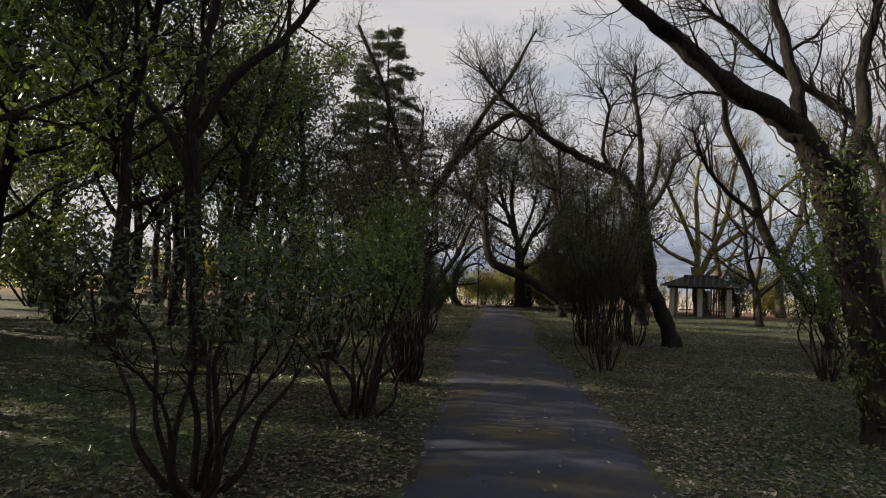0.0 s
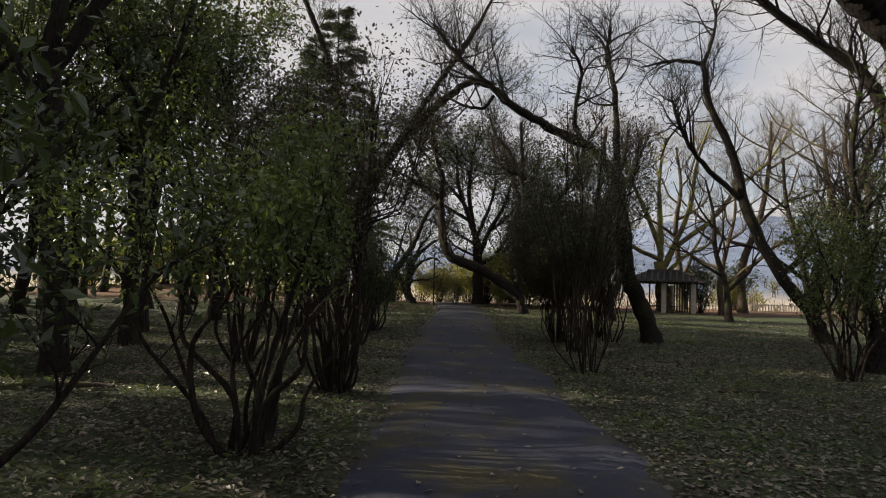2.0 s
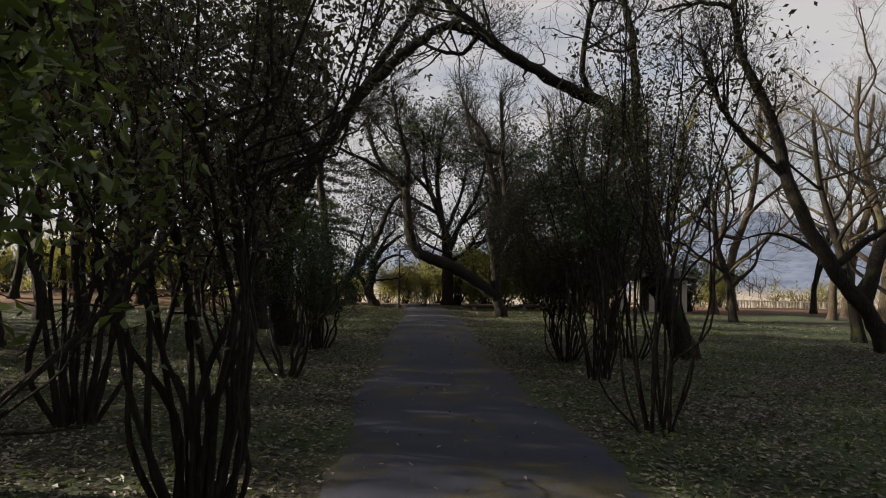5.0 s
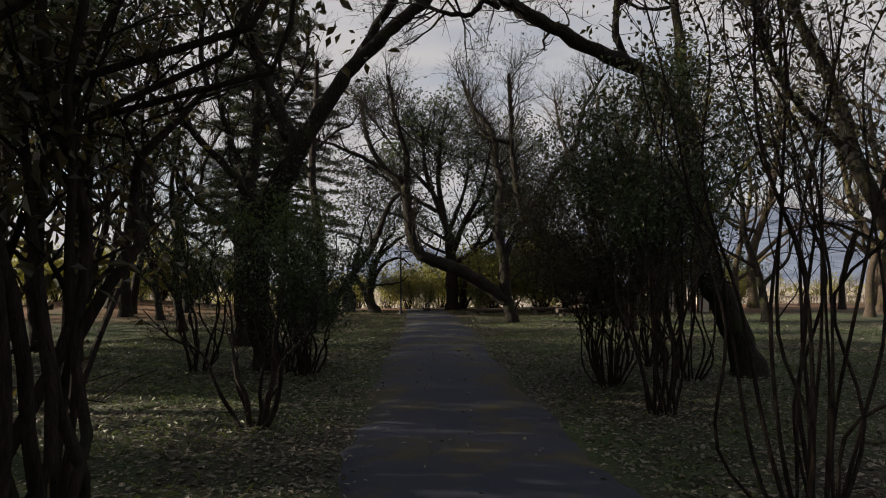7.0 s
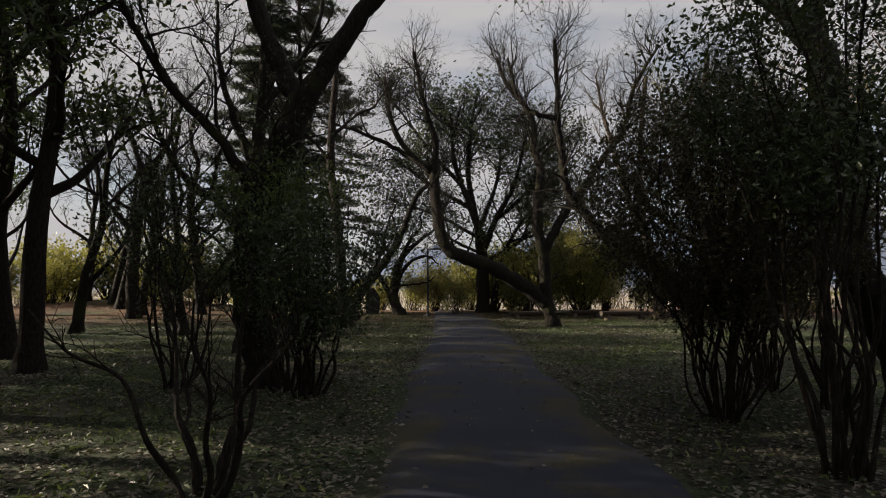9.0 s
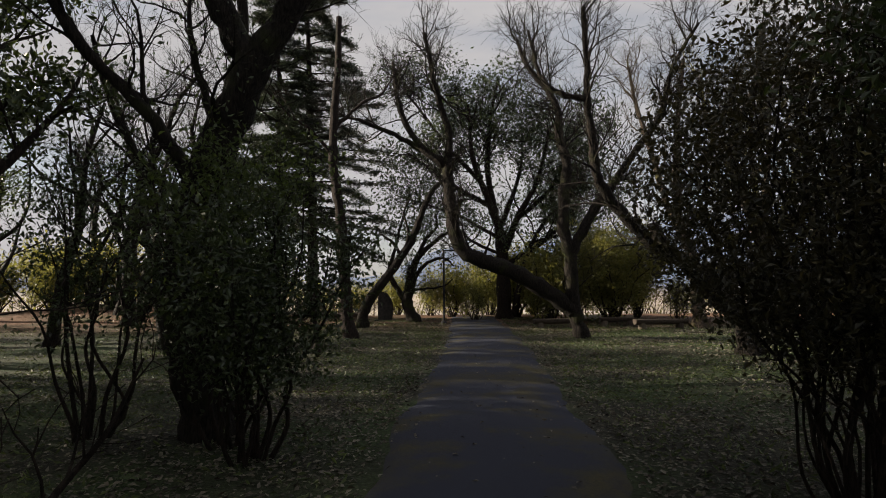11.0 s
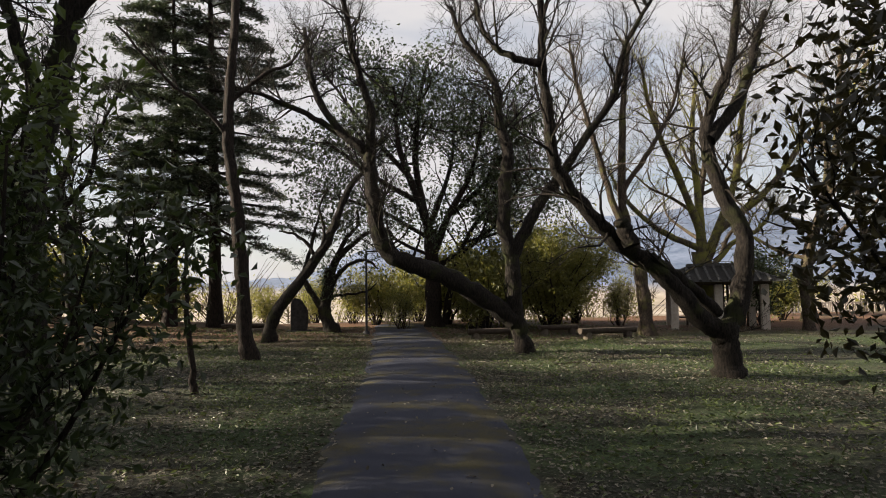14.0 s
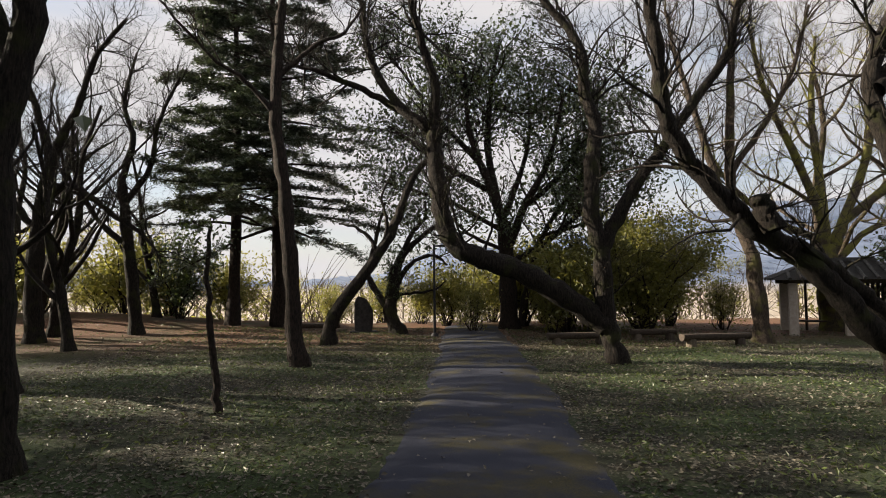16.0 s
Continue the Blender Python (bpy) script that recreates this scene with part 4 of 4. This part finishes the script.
for x, y, turn, size in ((-11.6, 38.6, 30, 0.95), (-14.2, 41.0, 100, 1.05), (-8.7, 41.6, 200, 0.85)):
    drop_in(bare[2], x, y, turn, size)
for x, y, turn, size in ((21, 37.5, 40, 1.6), (27, 36, 220, 1.6), (19.5, 42, 310, 1.5), (22.5, 31, 80, 1.45), (18.6, 25.0, 160, 1.3), (25.5, 28.5, 290, 1.5)):
    drop_in(bare[1], x, y, turn, size)

# ---- far woods on the slope and the plain ----
frng = np.random.default_rng(77)
far_wood, far_leaf = Geo(), Geo()
for _ in range(420):
    x, y = frng.uniform(-170, 210), frng.uniform(75, 330)
    if x > 0.05 * y and y < 150 and frng.uniform() < 0.6:
        continue
    z = float(ground_height(x, y))
    hgt = frng.uniform(6, 11)
    c = np.array([x, y, z])
    far_wood.tube([c, c + (0, 0, hgt * 0.55)], [0.22, 0.1], 4)
    for s in range(12):
        d = frng.standard_normal(3) * np.array([1, 1, 0.35]) + np.array([0, 0, 1.0])
        d /= np.linalg.norm(d)
        o = c + np.array([0, 0, hgt * frng.uniform(0.15, 0.5)])
        far_wood.tube([o, o + d * hgt * 0.28 + frng.standard_normal(3) * 0.25, o + d * hgt * 0.5], [0.09, 0.06, 0.02], 3)
    if frng.uniform() < 0.35:
        far_leaf.leaves(c + np.array([0, 0, hgt * 0.55]) + frng.standard_normal((150, 3)) * np.array([1.5, 1.5, hgt * 0.2]), 0.7, frng)
for _ in range(300):
    x, y = frng.uniform(-45, 62), frng.uniform(47, 82)
    c = np.array([x, y, float(ground_height(x, y))])
    hgt = frng.uniform(1.2, 3.2)
    for s in range(14):
        d = frng.standard_normal(3) * np.array([0.6, 0.6, 0.2]) + np.array([0, 0, 1.0])
        far_wood.tube([c, c + d * hgt * 0.5 + frng.standard_normal(3) * 0.12, c + d * hgt], [0.03, 0.02, 0.008], 3)
    if frng.uniform() < 0.5:
        far_leaf.leaves(c + np.array([0, 0, hgt * 0.6]) + frng.standard_normal((60, 3)) * np.array([0.5, 0.5, 0.4]) * hgt * 0.5, 0.2, frng)
tagged(new("far_woods", far_wood.mesh("far_woods", BARK_PALE)), "distant bare pinkish-brown woods on the slope", "woods", kind="stuff")
tagged(new("far_evergreens", far_leaf.mesh("far_evergreens", LEAF_OLIVE_SUNLIT, False)), "distant olive evergreen crowns", "woods", kind="stuff")

# ---- built things ----
def box_bm(lo, hi, bevel=0.01):
    bm = bmesh.new()
    bmesh.ops.create_cube(bm, size=1)
    for v in bm.verts:
        v.co = Vector([(lo[i] + hi[i]) / 2 + v.co[i] * (hi[i] - lo[i]) for i in range(3)])
    if bevel:
        bmesh.ops.bevel(bm, geom=bm.edges[:], offset=bevel, segments=2, affect="EDGES")
    return bm


def pole_bm(x, y, z0, z1, r0, r1, sides=14):
    bm = bmesh.new()
    bmesh.ops.create_cone(bm, cap_ends=True, segments=sides, radius1=r0, radius2=r1, depth=z1 - z0,
                          matrix=Matrix.Translation((x, y, (z0 + z1) / 2)))
    return bm


def lamp_post(place):
    root = thing("street_lamp", place, "slim dark iron lamp post with a flat bluish head", "street lamp")
    part("base", pole_bm(0, 0, 0, 0.12, 0.13, 0.10), IRON, root)
    part("pole", pole_bm(0, 0, 0.1, 3.02, 0.045, 0.035), IRON, root)
    bm = box_bm((-0.03, -0.03, 2.96), (0.62, 0.03, 3.02), 0.012)
    part("arm", bm, IRON, root)
    bm = bmesh.new()
    bmesh.ops.create_cone(bm, cap_ends=True, segments=4, radius1=0.34, radius2=0.17, depth=0.16,
                          matrix=Matrix.Translation((0.45, 0, 3.1)) @ Matrix.Rotation(radians(45), 4, "Z"))
    part("shade", bm, LAMP_SHADE, root, "flat bluish metal lamp shade")
    return root


def monument(place):
    root = thing("stone_monument", place, "upright rough dark stone slab with a slanting top", "monument")
    bm = bmesh.new()
    outline = ((-0.3, 0), (0.3, 0), (0.33, 0.5), (0.31, 0.85), (0.08, 1.22), (-0.2, 1.3), (-0.3, 1.1), (-0.33, 0.5))
    front = [bm.verts.new((x, -0.13, z)) for x, z in outline]
    face = bm.faces.new(front)
    ext = bmesh.ops.extrude_face_region(bm, geom=[face])
    bmesh.ops.translate(bm, vec=(0, 0.26, 0), verts=[v for v in ext["geom"] if isinstance(v, bmesh.types.BMVert)])
    bmesh.ops.recalc_face_normals(bm, faces=bm.faces)
    bmesh.ops.bevel(bm, geom=bm.edges[:], offset=0.035, segments=2, affect="EDGES")
    for v in bm.verts:
        v.co += Vector((noise.noise(v.co * 5), noise.noise(v.co * 5 + Vector((7, 0, 0))), 0)) * 0.025
    part("slab", bm, STONE, root)
    part("plinth", box_bm((-0.48, -0.3, -0.1), (0.48, 0.3, 0.07), 0.03), STONE, root)
    return root


def log_bench(place, turn, length):
    root = thing("log_bench", place, "low bench of a split log on two stumps", "bench", "log benches by the path's end")
    root.rotation_euler = (0, 0, radians(turn))
    bm = bmesh.new()
    bmesh.ops.create_cone(bm, cap_ends=True, segments=16, radius1=0.14, radius2=0.125, depth=length,
                          matrix=Matrix.Translation((0, 0, 0.28)) @ Matrix.Rotation(radians(90), 4, "Y"))
    for v in bm.verts:
        v.co.z = min(v.co.z, 0.32) + 0.01 * noise.noise(v.co * 4)
    part("seat", bm, TIMBER, root)
    for s in (-1, 1):
        bm = pole_bm(s * length * 0.36, 0, -0.05, 0.2, 0.14, 0.12, 12)
        part("leg", bm, CUT_WOOD if s < 0 else TIMBER, root)
    return root


def pavilion(place):
    """A small open shelter: pillars, rails, a board, and a hipped tiled roof."""
    w, d, eave, top = 3.3, 2.5, 1.72, 2.4
    root = thing("pavilion", place, "open garden shelter with a hipped grey tiled roof", "pavilion")
    root.rotation_euler = (0, 0, radians(-26))
    part("floor_slab", box_bm((-0.3, -0.2, -0.25), (w + 0.3, d + 0.2, 0.03), 0.02), STONE, root)
    for x in (0.15, w / 2, w - 0.15):
        for y in (0.12, d - 0.12):
            part("pillar", box_bm((x - 0.13, y - 0.13, 0.03), (x + 0.13, y + 0.13, eave), 0.015), PILLAR, root, "pale square pillar")
    for y in (0.12, d - 0.12):
        part("beam", box_bm((-0.1, y - 0.07, eave - 0.02), (w + 0.1, y + 0.07, eave + 0.15), 0.012), TIMBER, root)
    for x in (0.8, 1.2, 2.15):
        part("post", pole_bm(x, d - 0.12, 0.03, eave, 0.045, 0.045, 10), TIMBER, root, "thin dark post")
    part("board", box_bm((1.75, d - 0.16, 0.35), (2.1, d - 0.1, eave - 0.1), 0.01), BOARD, root, "pale notice board")
    for x in (2.3, 2.44, 2.58, 2.72, 2.86, 3.0):
        part("slat", box_bm((x - 0.045, d - 0.2, 0.03), (x + 0.045, d - 0.15, eave), 0.006), TIMBER, root)
    part("bench_rail", box_bm((0.4, d - 0.5, 0.4), (w - 0.4, d - 0.15, 0.46), 0.01), TIMBER, root)
    o = 0.45
    low = [Vector(c) for c in ((-o, -o, eave + 0.1), (w + o, -o, eave + 0.1), (w + o, d + o, eave + 0.1), (-o, d + o, eave + 0.1))]
    ridge = [Vector((d / 2 - 0.4, d / 2, top)), Vector((w - d / 2 + 0.4, d / 2, top))]
    bm = bmesh.new()
    v = [bm.verts.new(c) for c in low + ridge]
    for idx in ((0, 1, 5, 4), (1, 2, 5), (2, 3, 4, 5), (3, 0, 4), (3, 2, 1, 0)):
        bm.faces.new([v[i] for i in idx])
    ext = bmesh.ops.solidify(bm, geom=bm.faces[:], thickness=0.05)
    roof = part("roof", bm, ROOF_TILE, root, "hipped grey tiled roof")
    # rows of round tiles down each slope
    tile = bmesh.new()
    bmesh.ops.create_cone(tile, cap_ends=True, segments=6, radius1=0.055, radius2=0.05, depth=0.34)
    tile_mesh = bpy.data.meshes.new("tile")
    tile.to_mesh(tile_mesh)
    tile.free()
    tile_mesh.materials.append(ROOF_TILE)
    slopes = ((low[0], low[1], ridge[0], ridge[1]), (low[3], low[0], ridge[0], ridge[0]), (low[2], low[3], ridge[1], ridge[0]), (low[1], low[2], ridge[1], ridge[1]))
    for a, b, c, e in slopes:
        n = int((b - a).length / 0.3)
        for i in range(n):
            foot = a.lerp(b, (i + 0.5) / n)
            along = (b - a).normalized()
            u = (foot - a).dot(along)
            lo_u, hi_u = (c - a).dot(along), (e - a).dot(along)
            full = (c - a) - along * lo_u
            share = 1.0 if lo_u <= u <= hi_u else (u / lo_u if u < lo_u else ((b - a).length - u) / max(1e-6, (b - a).length - hi_u))
            rise = full * share
            m = int(rise.length / 0.32)
            q = rise.to_track_quat("Z", "Y") if rise.length > 0.1 else None
            for j in range(m):
                ob = new("tile", tile_mesh)
                ob.parent = roof
                ob.matrix_local = Matrix.LocRotScale(foot + rise * ((j + 0.5) / max(1, m)) + Vector((0, 0, 0.03)), q, None)
    part("ridge_cap", box_bm((ridge[0].x - 0.15, ridge[0].y - 0.09, top - 0.03), (ridge[1].x + 0.15, ridge[1].y + 0.09, top + 0.12), 0.03), ROOF_TILE, roof)
    return root


lamp_post(at(2.27, 36.8))
monument(at(-0.2, 38.4))
log_bench(at(6.1, 33.3), 4, 1.7)
log_bench(at(8.6, 34.3), -3, 1.3)
log_bench(at(9.4, 32.2), 6, 1.9)
log_bench(at(-2.1, 38.9), 2, 2.0)
pavilion(at(13.25, 35.2, -0.1))


def picket_fence(x0, x1, y):
    """Pale pickets on two rails, stepping with the slope."""
    root = thing("picket_fence", at(x0, y), "pale weathered picket fence beyond the terrace", "fence")
    g = Geo()
    g.box((0, 0, 0), (0.1, 0.022, 1.0))
    board = g.mesh("picket", PILLAR, False)
    n = int((x1 - x0) / 0.24)
    zs = [float(ground_height(x0 + k * 0.24, y)) - root.location.z for k in range(n + 1)]
    for k in range(n):
        ob = new("picket", board)
        ob.parent = root
        ob.location = (k * 0.24, 0, zs[k] + 0.02)
    for h in (0.3, 0.9):
        bm = box_bm((0, 0.03, 0), (n * 0.24, 0.07, 0.08), 0.008)
        for v in bm.verts:
            v.co.z += h + zs[0] + (zs[-1] - zs[0]) * v.co.x / (n * 0.24)
        part("rail", bm, PILLAR, root)
    for k in range(0, n + 1, 8):
        part("post", box_bm((k * 0.24 - 0.05, 0.07, zs[k] - 0.3), (k * 0.24 + 0.05, 0.17, zs[k] + 0.98), 0.01), PILLAR, root)


picket_fence(24, 40, 48.0)


def fallen_branch(x, y, turn, length, r):
    root = thing("fallen_branch", at(x, y), "crooked dead branch lying among fallen leaves", "branch", "fallen branches")
    r1 = np.random.default_rng(int(abs(x * 100 + y * 10)))
    a = radians(turn)
    s = np.linspace(-0.5, 0.5, 7)
    q = np.stack([x + np.cos(a) * s * length, y + np.sin(a) * s * length, np.full(7, 0.0)], 1) + r1.standard_normal((7, 3)) * 0.03 * length * np.array([1, 1, 0])
    q[:, 2] = ground_height(q[:, 0], q[:, 1]) + r * 0.8 + 0.01
    g = Geo()
    g.tube(q, np.linspace(r, r * 0.4, 7), 7, 0.06, r1)
    geo_part("stick", g, BARK_PALE, root)
    tw = Geo()
    twigs(tw, q, np.linspace(r, r * 0.4, 7), r1, 4, length * 0.25, 1, [], 0.05, 0.15)
    geo_part("side_twigs", tw, BARK_PALE, root)


for x, y, turn, length, r in ((-0.9, 8.3, 55, 0.7, 0.012), (4.6, 9.6, 10, 0.8, 0.02), (6.3, 8.4, -15, 0.7, 0.025), (5.0, 12.6, 8, 0.6, 0.015), (-3.2, 9.2, 5, 0.9, 0.05),
                              (-4.0, 9.0, 20, 1.2, 0.03), (-0.3, 20.9, -20, 0.8, 0.012), (6.4, 27.0, 5, 1.4, 0.015), (-3.0, 13.5, 30, 1.0, 0.02)):
    fallen_branch(x, y, turn, length, r)


# ---- fallen leaves and low herbs ----
lrng = np.random.default_rng(9)


def scatter(count, near_path):
    x = np.where(lrng.uniform(0, 1, count) < 0.65, lrng.uniform(-6, 11, count), lrng.uniform(-13, 17, count))
    y = 3.0 + 37 * lrng.uniform(0, 1, count) ** 1.25
    off = np.abs(x - path_middle(y))
    if near_path:
        keep = (off > 1.12) | (lrng.uniform(0, 1, count) < 0.018 + 0.6 * np.clip((off - 0.88) / 0.25, 0, 1))
    else:
        keep = off > 1.2
    drift = np.sin(x * 1.3 + 2 * np.sin(y * 0.7)) * np.sin(y * 1.1 + 1.5 * np.sin(x * 0.6))
    keep &= lrng.uniform(-1.2, 1.0, count) < drift + np.clip(1.2 - (off - 1.1) * 0.35, 0, 1.2) if near_path else lrng.uniform(-1.0, 1.0, count) < -drift
    x, y = x[keep], y[keep]
    raised = np.where(np.abs(x - path_middle(y)) < 1.05, 0.05, 0.0)
    return np.stack([x, y, ground_height(x, y) + raised + 0.012], 1)


g = Geo()
g.leaves(scatter(285000, True), 0.052, lrng, 0.86, 0.55, 0.18, 0.4)
tagged(new("fallen_leaves", g.mesh("fallen_leaves", LITTER, False)), "dry brown and grey leaves strewn over the ground", "leaves", kind="stuff")
g = Geo()
g.leaves(scatter(130000, False) + np.array([0, 0, 0.02]), 0.07, lrng, 0.45, 0.3, 0.15, 0.4)
tagged(new("ground_herbs", g.mesh("ground_herbs", HERB, False)), "low dark green herbs and moss between the leaves", "grass", kind="stuff")
